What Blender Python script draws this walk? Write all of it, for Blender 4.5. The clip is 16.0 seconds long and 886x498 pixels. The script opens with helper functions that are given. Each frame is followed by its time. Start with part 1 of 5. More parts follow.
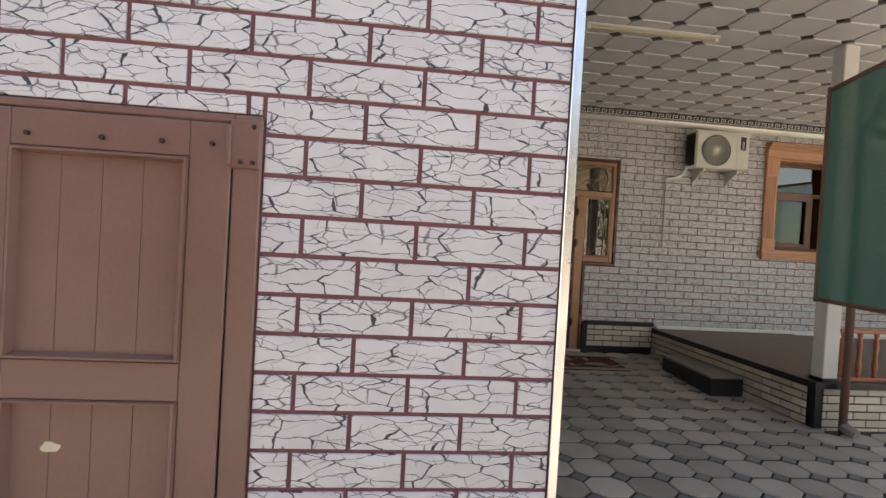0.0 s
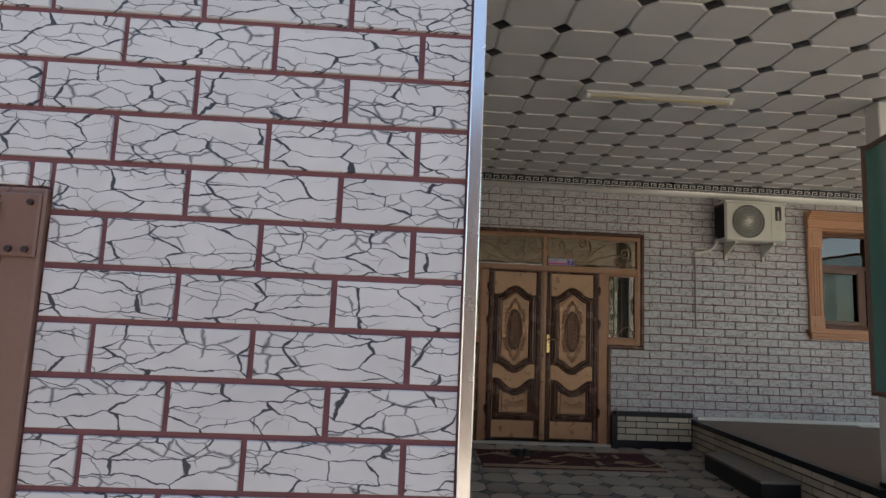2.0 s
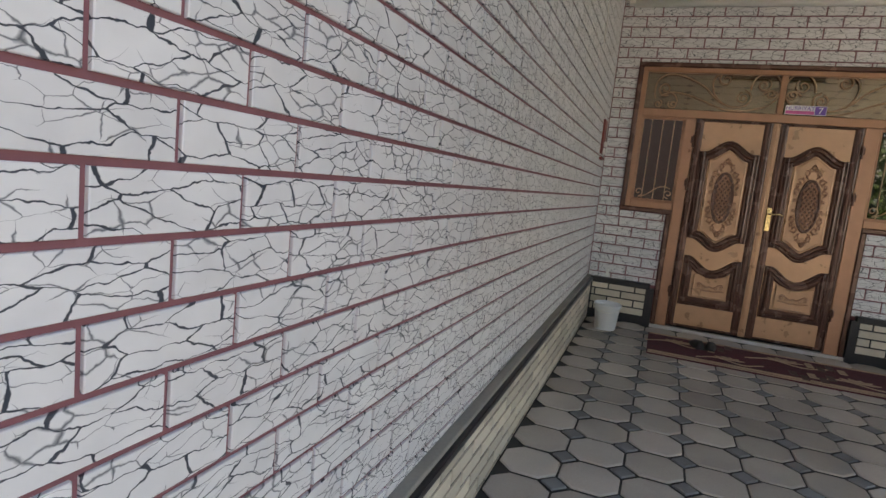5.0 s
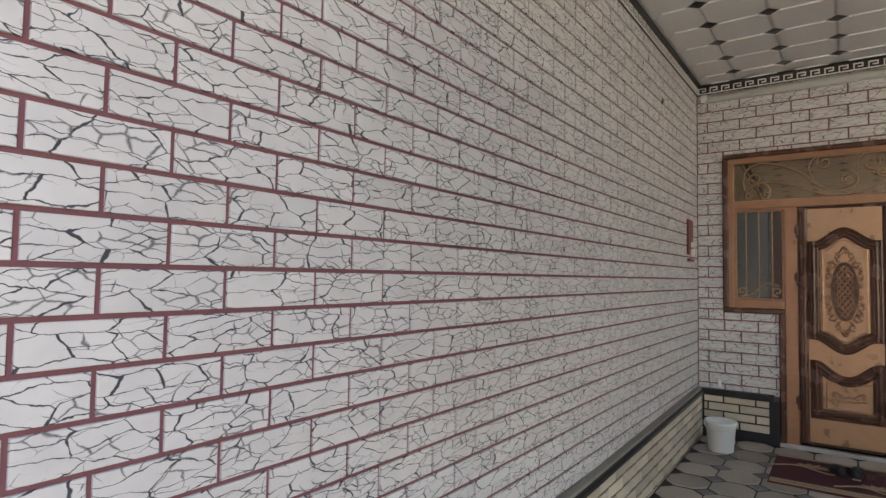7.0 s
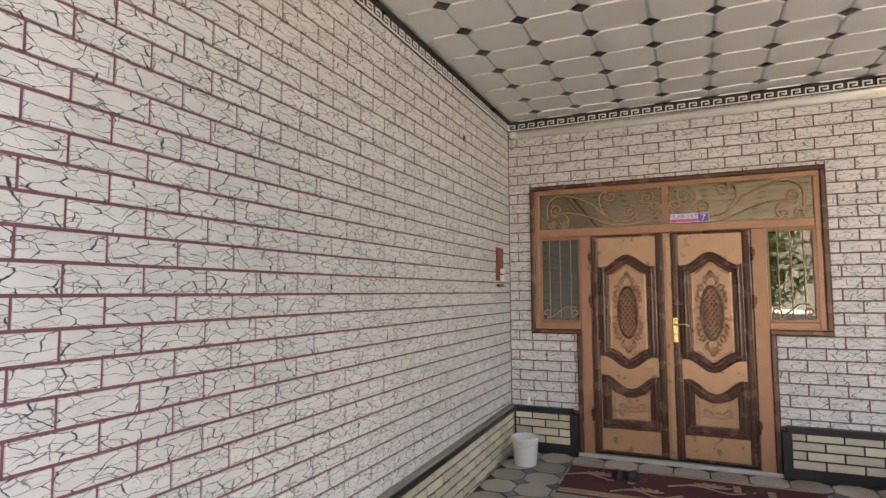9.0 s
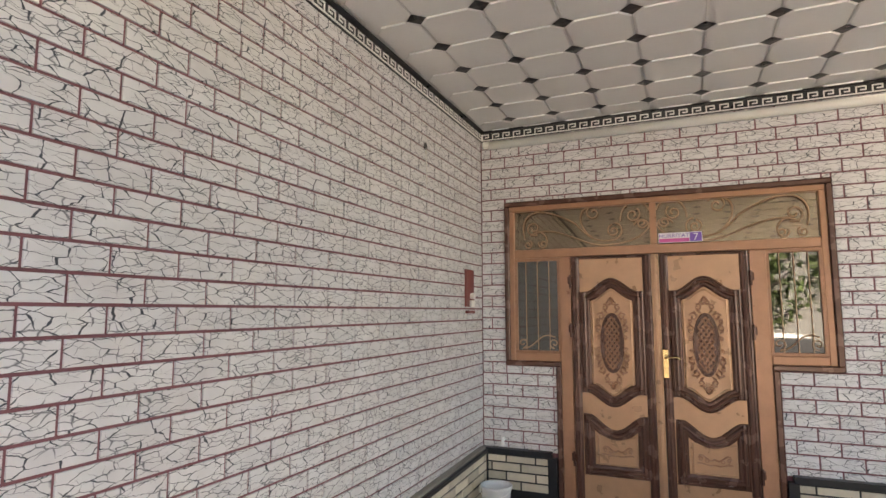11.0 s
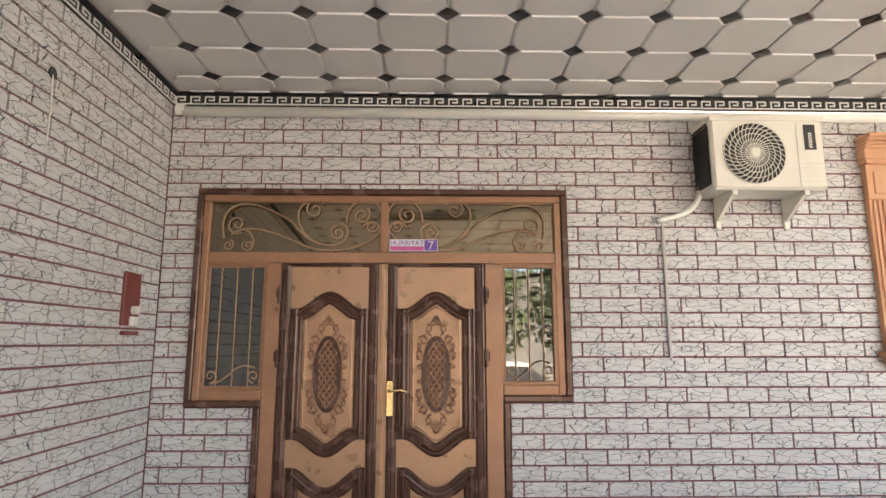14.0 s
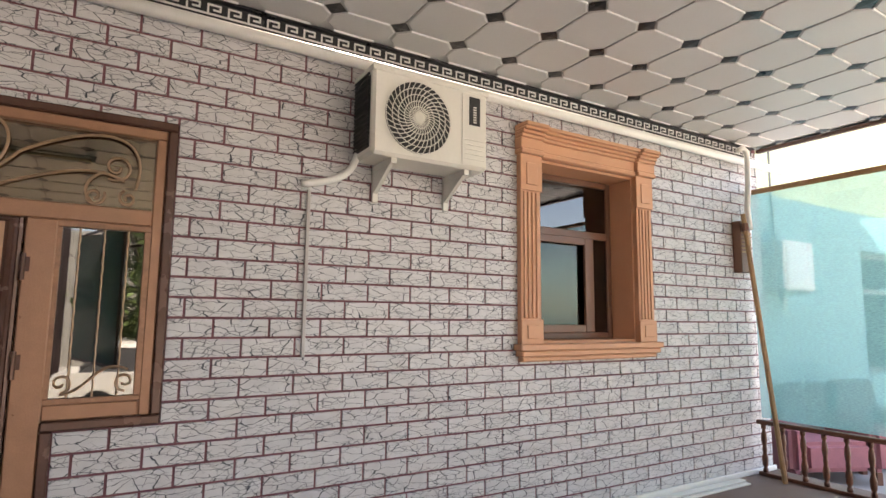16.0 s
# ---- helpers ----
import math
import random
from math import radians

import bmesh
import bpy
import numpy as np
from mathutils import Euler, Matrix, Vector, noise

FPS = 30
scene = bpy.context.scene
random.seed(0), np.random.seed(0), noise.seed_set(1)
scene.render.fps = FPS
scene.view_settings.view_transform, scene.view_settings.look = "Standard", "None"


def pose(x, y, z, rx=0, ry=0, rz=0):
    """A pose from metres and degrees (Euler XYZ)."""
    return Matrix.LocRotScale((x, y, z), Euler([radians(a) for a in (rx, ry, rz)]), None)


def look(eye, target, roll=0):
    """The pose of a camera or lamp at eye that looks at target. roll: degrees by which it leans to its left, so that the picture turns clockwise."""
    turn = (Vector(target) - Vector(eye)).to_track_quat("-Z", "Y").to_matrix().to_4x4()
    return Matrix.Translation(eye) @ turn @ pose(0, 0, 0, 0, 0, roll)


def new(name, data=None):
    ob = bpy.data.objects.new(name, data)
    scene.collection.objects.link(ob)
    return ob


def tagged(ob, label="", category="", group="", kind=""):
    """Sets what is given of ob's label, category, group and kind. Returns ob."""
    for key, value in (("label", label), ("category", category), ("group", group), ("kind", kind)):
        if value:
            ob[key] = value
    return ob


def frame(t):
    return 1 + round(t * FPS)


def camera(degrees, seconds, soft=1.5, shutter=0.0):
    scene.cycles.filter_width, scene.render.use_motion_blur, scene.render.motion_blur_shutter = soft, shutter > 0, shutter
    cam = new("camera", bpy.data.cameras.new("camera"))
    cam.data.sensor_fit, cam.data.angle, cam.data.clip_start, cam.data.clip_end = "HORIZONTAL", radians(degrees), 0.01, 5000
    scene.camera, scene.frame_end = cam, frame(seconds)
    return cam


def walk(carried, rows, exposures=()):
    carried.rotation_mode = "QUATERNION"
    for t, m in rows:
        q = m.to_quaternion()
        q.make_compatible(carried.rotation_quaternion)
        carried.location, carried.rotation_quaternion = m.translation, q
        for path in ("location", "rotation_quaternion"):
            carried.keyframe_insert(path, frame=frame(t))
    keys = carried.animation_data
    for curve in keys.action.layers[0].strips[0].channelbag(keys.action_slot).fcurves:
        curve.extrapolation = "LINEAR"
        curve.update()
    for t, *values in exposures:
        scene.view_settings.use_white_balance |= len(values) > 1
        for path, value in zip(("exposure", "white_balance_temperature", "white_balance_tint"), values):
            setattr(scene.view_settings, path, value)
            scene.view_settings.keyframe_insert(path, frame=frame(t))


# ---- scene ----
cam = camera(76.0, 16.0)
PATH = [
    (0, (-0.517, -7.628, 1.407), (-0.271, -5.643, 1.37), 3.3),
    (0.5, (-0.456, -7.511, 1.533), (-0.596, -5.539, 1.841), 4.8),
    (1, (-0.297, -7.529, 1.578), (-0.437, -5.566, 1.931), 4.1),
    (1.5, (-0.192, -7.454, 1.548), (-0.306, -5.483, 1.87), 2.8),
    (2, (-0.098, -7.234, 1.479), (-0.006, -5.25, 1.713), 2.4),
    (2.5, (0.064, -7.061, 1.38), (0.193, -5.066, 1.462), -2.1),
    (3, (0.289, -6.863, 1.322), (0.151, -4.868, 1.371), -0.6),
    (3.5, (0.379, -6.629, 1.284), (0.157, -4.646, 1.145), -0.5),
    (3.7, (0.415, -6.539, 1.258), (0.171, -4.562, 1.082), 0.7),
    (5.8, (0.805, -6.125, 1.257), (-0.131, -4.37, 1.048), 4.9),
    (6, (0.85, -6.048, 1.285), (-0.124, -4.304, 1.166), 3.8),
    (6.5, (1.101, -5.994, 1.348), (-0.1, -4.396, 1.375), 0.8),
    (7, (1.222, -6.049, 1.427), (0.059, -4.425, 1.522), 0.9),
    (7.5, (1.431, -6.169, 1.501), (0.428, -4.442, 1.606), 0.4),
    (8, (1.616, -6.094, 1.512), (0.805, -4.271, 1.643), -0.8),
    (8.5, (1.836, -5.949, 1.497), (1.015, -4.132, 1.651), -1.0),
    (8.7, (1.785, -5.893, 1.516), (0.986, -4.065, 1.664), -0.3),
    (10.8, (1.795, -5.204, 1.597), (0.913, -3.424, 1.831), -0.8),
    (11, (1.807, -5.143, 1.618), (1.021, -3.316, 1.837), -0.1),
    (11.5, (1.626, -4.943, 1.629), (1.009, -3.057, 1.88), 0.1),
    (12, (1.508, -4.75, 1.57), (0.828, -2.891, 1.856), -2.9),
    (12.5, (1.625, -4.612, 1.625), (0.853, -2.791, 1.922), -0.9),
    (13, (1.871, -4.518, 1.605), (1.135, -2.684, 1.916), -1.2),
    (13.5, (1.848, -4.247, 1.571), (1.612, -2.286, 1.883), -0.1),
    (14, (1.888, -3.974, 1.551), (1.932, -2.002, 1.879), 0.0),
    (14.5, (2.043, -3.693, 1.522), (2.35, -1.743, 1.846), -0.0),
    (15, (2.327, -3.523, 1.567), (2.932, -1.645, 1.894), 1.1),
    (15.5, (2.434, -3.339, 1.586), (3.227, -1.53, 1.896), -1.3),
    (16, (2.581, -3.127, 1.674), (3.603, -1.425, 1.915), 0.6),
]
EXPOSURE = [(0, 2.05, 8300, 15), (1.0, 1.56, 7700, 13), (1.8, 1.54, 7400, 12), (2.5, 1.80, 7750, 12), (3.7, 2.14, 7700, 12), (5.8, 2.67, 7700, 14), (7, 2.72, 7900, 15), (8.5, 3.22, 8200, 16), (10.8, 3.32, 8000, 17), (13.0, 3.42, 7900, 17), (14.5, 3.36, 7900, 17), (15.5, 3.12, 7900, 18), (16, 2.87, 7800, 19)]
walk(cam, [(t, look(eye, target, roll)) for t, eye, target, roll in PATH], EXPOSURE)

# ---------------------------------------------------------------- light
world = bpy.data.worlds.new("sky")
scene.world = world
world.use_nodes = True
wn = world.node_tree.nodes
sky = wn.new("ShaderNodeTexSky")
sky.sky_type, sky.sun_disc = "NISHITA", False
sky.sun_elevation, sky.sun_rotation = radians(61), radians(31)
world.node_tree.links.new(sky.outputs[0], wn["Background"].inputs[0])
wn["Background"].inputs[1].default_value = 0.13
sun = new("sun", bpy.data.lights.new("sun", "SUN"))
sun.data.energy, sun.data.angle, sun.data.color = 4.2, radians(0.5), (1, 0.95, 0.88)
sun.matrix_world = look((0.30 * 20, 0.50 * 20, 1.05 * 20), (0, 0, 0))


# ---------------------------------------------------------------- materials
def material(name, colour, rough=0.6, metal=0.0, vary=0.12, scale=6.0, bump=0.15, bump_scale=60.0, random_piece=0.0, coat=0.0):
    """A painted or mineral surface: colour varied at two scales, fine relief, uneven gloss."""
    m = bpy.data.materials.new(name)
    m.use_nodes = True
    n, l = m.node_tree.nodes, m.node_tree.links
    b = n["Principled BSDF"]
    geo = n.new("ShaderNodeNewGeometry")
    big, fine = n.new("ShaderNodeTexNoise"), n.new("ShaderNodeTexNoise")
    big.inputs["Scale"].default_value, fine.inputs["Scale"].default_value = scale, bump_scale
    big.inputs["Detail"].default_value, fine.inputs["Detail"].default_value = 5, 4
    for t in (big, fine):
        l.new(geo.outputs["Position"], t.inputs["Vector"])
    mix = n.new("ShaderNodeMix")
    mix.data_type = "RGBA"
    dark = [c * (1 - 2 * vary) for c in colour] + [1]
    light = [min(1, c * (1 + vary)) for c in colour] + [1]
    mix.inputs[6].default_value, mix.inputs[7].default_value = dark, light
    add = n.new("ShaderNodeMath")
    add.operation = "MULTIPLY_ADD"
    add.inputs[1].default_value, add.inputs[2].default_value = 0.35, 0.0
    l.new(fine.outputs[0], add.inputs[0])
    s = n.new("ShaderNodeMath")
    s.operation = "MULTIPLY_ADD"
    s.inputs[1].default_value = 0.65
    l.new(big.outputs[0], s.inputs[0])
    l.new(add.outputs[0], s.inputs[2])
    out = s.outputs[0]
    if random_piece:
        info = n.new("ShaderNodeObjectInfo")
        r = n.new("ShaderNodeMath")
        r.operation = "ADD"
        l.new(info.outputs["Random"], r.inputs[0])
        l.new(geo.outputs["Random Per Island"], r.inputs[1])
        f = n.new("ShaderNodeMath")
        f.operation = "FRACT"
        l.new(r.outputs[0], f.inputs[0])
        k = n.new("ShaderNodeMath")
        k.operation = "MULTIPLY_ADD"
        k.inputs[1].default_value = random_piece
        k.inputs[2].default_value = -random_piece / 2
        l.new(f.outputs[0], k.inputs[0])
        a = n.new("ShaderNodeMath")
        l.new(k.outputs[0], a.inputs[0])
        l.new(out, a.inputs[1])
        a.use_clamp = True
        out = a.outputs[0]
    l.new(out, mix.inputs[0])
    l.new(mix.outputs[2], b.inputs["Base Color"])
    b.inputs["Metallic"].default_value = metal
    rr = n.new("ShaderNodeMath")
    rr.operation = "MULTIPLY_ADD"
    rr.inputs[1].default_value, rr.inputs[2].default_value = 0.25, rough - 0.12
    l.new(big.outputs[0], rr.inputs[0])
    l.new(rr.outputs[0], b.inputs["Roughness"])
    b.inputs["Coat Weight"].default_value = coat
    bp = n.new("ShaderNodeBump")
    bp.inputs["Strength"].default_value, bp.inputs["Distance"].default_value = bump, 0.004
    l.new(fine.outputs[0], bp.inputs["Height"])
    l.new(bp.outputs[0], b.inputs["Normal"])
    return m


def cracked_tile():
    """White facing tile with printed dark cracks, another pattern on every tile."""
    m = bpy.data.materials.new("cracked_tile")
    m.use_nodes = True
    n, l = m.node_tree.nodes, m.node_tree.links
    b = n["Principled BSDF"]

    def math(op, a, c, d=None, clamp=False):
        x = n.new("ShaderNodeMath")
        x.operation, x.use_clamp = op, clamp
        for i, v in enumerate((a, c, d)):
            if v is None:
                continue
            if isinstance(v, (int, float)):
                x.inputs[i].default_value = v
            else:
                l.new(v, x.inputs[i])
        return x.outputs[0]

    geo, info = n.new("ShaderNodeNewGeometry"), n.new("ShaderNodeObjectInfo")
    sep = n.new("ShaderNodeSeparateXYZ")
    l.new(geo.outputs["Position"], sep.inputs[0])
    piece = math("FRACT", math("ADD", info.outputs["Random"], geo.outputs["Random Per Island"]), 0)
    u = math("ADD", math("ADD", sep.outputs[0], sep.outputs[1]), math("MULTIPLY", piece, 37.0))
    v = math("ADD", sep.outputs[2], math("MULTIPLY", piece, 91.0))
    vec = n.new("ShaderNodeCombineXYZ")
    l.new(u, vec.inputs[0])
    l.new(v, vec.inputs[1])
    wob = n.new("ShaderNodeTexNoise")
    wob.inputs["Scale"].default_value, wob.inputs["Detail"].default_value = 17, 4
    l.new(vec.outputs[0], wob.inputs["Vector"])
    shift = n.new("ShaderNodeVectorMath")
    shift.operation = "MULTIPLY_ADD"
    shift.inputs[1].default_value = (0.05, 0.035, 0)
    l.new(wob.outputs["Color"], shift.inputs[0])
    l.new(vec.outputs[0], shift.inputs[2])
    slant = n.new("ShaderNodeMapping")
    slant.inputs["Scale"].default_value = (7.6, 26, 1)
    slant.inputs["Rotation"].default_value = (0, 0, 0.22)
    l.new(shift.outputs[0], slant.inputs["Vector"])
    vor = n.new("ShaderNodeTexVoronoi")
    vor.voronoi_dimensions, vor.feature = "2D", "DISTANCE_TO_EDGE"
    vor.inputs["Scale"].default_value = 1.0
    l.new(slant.outputs[0], vor.inputs["Vector"])
    thick = n.new("ShaderNodeTexNoise")
    thick.inputs["Scale"].default_value, thick.inputs["Detail"].default_value = 22, 2
    l.new(vec.outputs[0], thick.inputs["Vector"])
    wide = math("MULTIPLY_ADD", math("POWER", thick.outputs[0], 4.6), 0.36, 0.013)
    wide = math("MINIMUM", wide, 0.038)
    line = math("SUBTRACT", 1.0, math("DIVIDE", vor.outputs["Distance"], wide), clamp=True)
    line = math("MULTIPLY", line, 2.6, clamp=True)
    second = n.new("ShaderNodeMapping")
    second.inputs["Scale"].default_value, second.inputs["Rotation"].default_value, second.inputs["Location"].default_value = (17, 36, 1), (0, 0, -0.3), (5.3, 2.1, 0)
    l.new(shift.outputs[0], second.inputs["Vector"])
    vor2 = n.new("ShaderNodeTexVoronoi")
    vor2.voronoi_dimensions, vor2.feature = "2D", "DISTANCE_TO_EDGE"
    vor2.inputs["Scale"].default_value = 1.0
    l.new(second.outputs[0], vor2.inputs["Vector"])
    where = n.new("ShaderNodeTexNoise")
    where.inputs["Scale"].default_value, where.inputs["Detail"].default_value = 12, 1
    l.new(slant.outputs[0], where.inputs["Vector"])
    where.inputs["Scale"].default_value = 0.7
    thin2 = math("MULTIPLY", math("SUBTRACT", where.outputs[0], 0.44, clamp=True), 0.42)
    line2 = math("SUBTRACT", 1.0, math("DIVIDE", vor2.outputs["Distance"], math("ADD", thin2, 0.0001)), clamp=True)
    line = math("MAXIMUM", line, math("MULTIPLY", line2, 0.9))
    soft = n.new("ShaderNodeTexNoise")
    soft.inputs["Scale"].default_value, soft.inputs["Detail"].default_value = 9, 6
    l.new(vec.outputs[0], soft.inputs["Vector"])
    face = n.new("ShaderNodeMix")
    face.data_type = "RGBA"
    face.inputs[6].default_value, face.inputs[7].default_value = (0.50, 0.49, 0.49, 1), (0.70, 0.69, 0.685, 1)
    tone = math("MULTIPLY_ADD", math("SUBTRACT", piece, 0.5), 0.25, soft.outputs[0], clamp=True)
    l.new(tone, face.inputs[0])
    ink = n.new("ShaderNodeMix")
    ink.data_type = "RGBA"
    ink.inputs[7].default_value = (0.035, 0.042, 0.055, 1)
    l.new(line, ink.inputs[0])
    l.new(face.outputs[2], ink.inputs[6])
    l.new(ink.outputs[2], b.inputs["Base Color"])
    b.inputs["Roughness"].default_value = 0.42
    bp = n.new("ShaderNodeBump")
    bp.inputs["Strength"].default_value, bp.inputs["Distance"].default_value = 0.25, 0.002
    l.new(math("SUBTRACT", soft.outputs[0], line), bp.inputs["Height"])
    l.new(bp.outputs[0], b.inputs["Normal"])
    return m


def glass(name, tint=(0.8, 0.85, 0.85), see=0.6, ior=1.9, sheen=(1, 1, 1)):
    m = bpy.data.materials.new(name)
    m.use_nodes = True
    n, l = m.node_tree.nodes, m.node_tree.links
    n.remove(n["Principled BSDF"])
    clear, gloss, mix, fres = n.new("ShaderNodeBsdfTransparent"), n.new("ShaderNodeBsdfGlossy"), n.new("ShaderNodeMixShader"), n.new("ShaderNodeFresnel")
    clear.inputs[0].default_value = (*[c * see for c in tint], 1)
    gloss.inputs[0].default_value, gloss.inputs[1].default_value = (*sheen, 1), 0.015
    fres.inputs[0].default_value = ior
    l.new(fres.outputs[0], mix.inputs[0])
    l.new(clear.outputs[0], mix.inputs[1])
    l.new(gloss.outputs[0], mix.inputs[2])
    l.new(mix.outputs[0], n["Material Output"].inputs[0])
    return m


def netting(name, colour, cover):
    """Woven shade net: fine threads with holes between them."""
    m = bpy.data.materials.new(name)
    m.use_nodes = True
    n, l = m.node_tree.nodes, m.node_tree.links
    b = n["Principled BSDF"]
    b.inputs["Base Color"].default_value, b.inputs["Roughness"].default_value = (*colour, 1), 0.7
    thin, mix2 = n.new("ShaderNodeBsdfTranslucent"), n.new("ShaderNodeMixShader")
    thin.inputs[0].default_value = (*colour, 1)
    mix2.inputs[0].default_value = 0.45
    l.new(b.outputs[0], mix2.inputs[1])
    l.new(thin.outputs[0], mix2.inputs[2])
    clear, mix, noise_t, geo = n.new("ShaderNodeBsdfTransparent"), n.new("ShaderNodeMixShader"), n.new("ShaderNodeTexNoise"), n.new("ShaderNodeNewGeometry")
    stretch = n.new("ShaderNodeMapping")
    stretch.inputs["Scale"].default_value = (40, 40, 260)
    l.new(geo.outputs["Position"], stretch.inputs[0])
    l.new(stretch.outputs[0], noise_t.inputs["Vector"])
    noise_t.inputs["Scale"].default_value = 1.0
    k = n.new("ShaderNodeMath")
    k.operation, k.use_clamp = "MULTIPLY_ADD", True
    k.inputs[1].default_value, k.inputs[2].default_value = 0.7, cover - 0.35
    l.new(noise_t.outputs[0], k.inputs[0])
    l.new(k.outputs[0], mix.inputs[0])
    l.new(clear.outputs[0], mix.inputs[1])
    l.new(mix2.outputs[0], mix.inputs[2])
    l.new(mix.outputs[0], n["Material Output"].inputs[0])
    return m


TILE = cracked_tile()
MORTAR = material("mauve_joint", (0.225, 0.09, 0.103), 0.8, vary=0.15)
CREAM = material("cream_plinth_tile", (0.60, 0.53, 0.42), 0.4, vary=0.2, random_piece=0.7)
BLACK = material("black_granite", (0.012, 0.013, 0.017), 0.35, vary=0.3)
WHITE = material("white_ceiling_panel", (0.64, 0.63, 0.61), 0.4, vary=0.05, scale=3)
GREY_SEAM = material("grey_ceiling_joint", (0.50, 0.49, 0.48), 0.4, vary=0.1)
SEAM = material("bright_white_seam", (0.9, 0.9, 0.88), 0.25, vary=0.03)
DIAMOND = material("black_ceiling_diamond", (0.02, 0.02, 0.023), 0.3)
WHITE_TRIM = material("white_trim", (0.8, 0.79, 0.75), 0.4, vary=0.05)
PVC = material("cream_pvc", (0.87, 0.86, 0.80), 0.35, vary=0.06)
COPPER = material("brushed_brown_door_paint", (0.48, 0.285, 0.17), 0.3, 0.35, vary=0.2, scale=9, bump=0.25, bump_scale=220)
FRAME = material("reddish_brown_frame_paint", (0.40, 0.21, 0.125), 0.32, 0.3, vary=0.22, scale=9, bump=0.25, bump_scale=200)
DARK_BROWN = material("dark_brown_moulding", (0.12, 0.056, 0.04), 0.25, 0.2, vary=0.25)
CARVED = material("carved_bronze_brown", (0.36, 0.185, 0.11), 0.34, 0.3, vary=0.3, scale=30)
GOLD = material("gold_handle", (0.75, 0.56, 0.27), 0.25, 1.0)
IRON = material("bronze_wrought_iron", (0.40, 0.26, 0.165), 0.38, 0.3)
ALU = material("polished_aluminium_trim", (0.82, 0.82, 0.82), 0.24, 1.0, vary=0.03, bump=0.02)
GATE = material("brown_gate_paint", (0.215, 0.117, 0.09), 0.4, vary=0.16, scale=3, bump_scale=90)
GATE_DARK = material("dark_gate_gap", (0.03, 0.015, 0.012), 0.7)
PAVER = material("grey_concrete_paver", (0.43, 0.39, 0.345), 0.6, vary=0.3, scale=2.5, bump=0.5, bump_scale=140, random_piece=0.5)
PAVER_DARK = material("dark_paver_inset", (0.19, 0.195, 0.20), 0.65, vary=0.25, bump=0.5, bump_scale=140, random_piece=0.4)
SAND = material("paver_joint_sand", (0.05, 0.047, 0.044), 0.95)
TERRACE = material("brown_terrace_floor", (0.19, 0.125, 0.10), 0.5, vary=0.2)
STONE = material("grey_step_slab", (0.25, 0.235, 0.21), 0.6, vary=0.25)
APRICOT = material("apricot_window_plaster", (0.68, 0.36, 0.21), 0.6, vary=0.08, bump=0.1)
WINFRAME = material("brown_window_frame", (0.20, 0.095, 0.06), 0.35)
AC_WHITE = material("aircon_cream_enamel", (0.78, 0.76, 0.68), 0.35, vary=0.05)
AC_DARK = material("aircon_dark_fins", (0.03, 0.03, 0.03), 0.5)
PLASTER = material("house_plaster", (0.5, 0.47, 0.42), 0.85)
PLASTER_BOUNCE = material("street_bounce_plaster", (0.36, 0.34, 0.29), 0.9, vary=0.25, scale=0.8)
TURQ = material("turquoise_plaster", (0.33, 0.52, 0.50), 0.85)
YELLOW = material("pale_yellow_plaster", (0.72, 0.78, 0.45), 0.85)
WOOD = material("brown_turned_wood", (0.17, 0.065, 0.035), 0.35, vary=0.25, scale=20)
POLE = material("bare_wood_pole", (0.42, 0.24, 0.11), 0.6, vary=0.25, scale=15)
MAROON = material("maroon_doormat", (0.10, 0.022, 0.03), 0.9, vary=0.4, scale=12, bump=0.6, bump_scale=300)
BUCKET = material("white_plastic_bucket", (0.72, 0.73, 0.72), 0.35, vary=0.06)
RED = material("red_brown_board", (0.20, 0.04, 0.035), 0.45)
RUBBER = material("black_rubber", (0.015, 0.015, 0.015), 0.6)
PINK = material("dusty_pink_upholstery", (0.42, 0.16, 0.18), 0.9, vary=0.2, scale=10)
GREYCLOTH = material("grey_cushion", (0.22, 0.22, 0.22), 0.9)
GREEN_TARP = netting("green_shade_net", (0.035, 0.11, 0.095), 0.92)
TURQ_NET = netting("turquoise_shade_net", (0.20, 0.50, 0.50), 0.68)
# near-black colour carries the shade of unlit rooms
ROOM_SHADE = material("painted_room_shade", (0.05, 0.055, 0.055), 0.9)
CONCRETE = material("yard_concrete", (0.45, 0.42, 0.38), 0.85, vary=0.2, scale=1.5)
PINK_SIGN = material("pink_sign", (0.62, 0.10, 0.32), 0.5)
VIOLET = material("violet_sign", (0.16, 0.07, 0.40), 0.5)
SIGN_WHITE = material("white_sign", (0.8, 0.8, 0.82), 0.5)
DUCT = material("weathered_cable_duct", (0.52, 0.49, 0.46), 0.6)
LAMP_OFF = material("yellowed_tube_lamp", (0.62, 0.55, 0.36), 0.4)
LEAF = material("green_leaves", (0.10, 0.15, 0.03), 0.6, vary=0.3, random_piece=0.8)
BARK = material("grey_bark", (0.13, 0.10, 0.08), 0.9)
CHIP = material("cream_bare_patch", (0.66, 0.58, 0.42), 0.8)
PANE = glass("window_glass", ior=2.0)
TRANSOM = glass("bronze_mirror_glass", (0.75, 0.62, 0.45), 0.5, 2.9, (1, 0.86, 0.66))
DARK_PANE = glass("dim_window_glass", (0.7, 0.75, 0.75), 0.45)


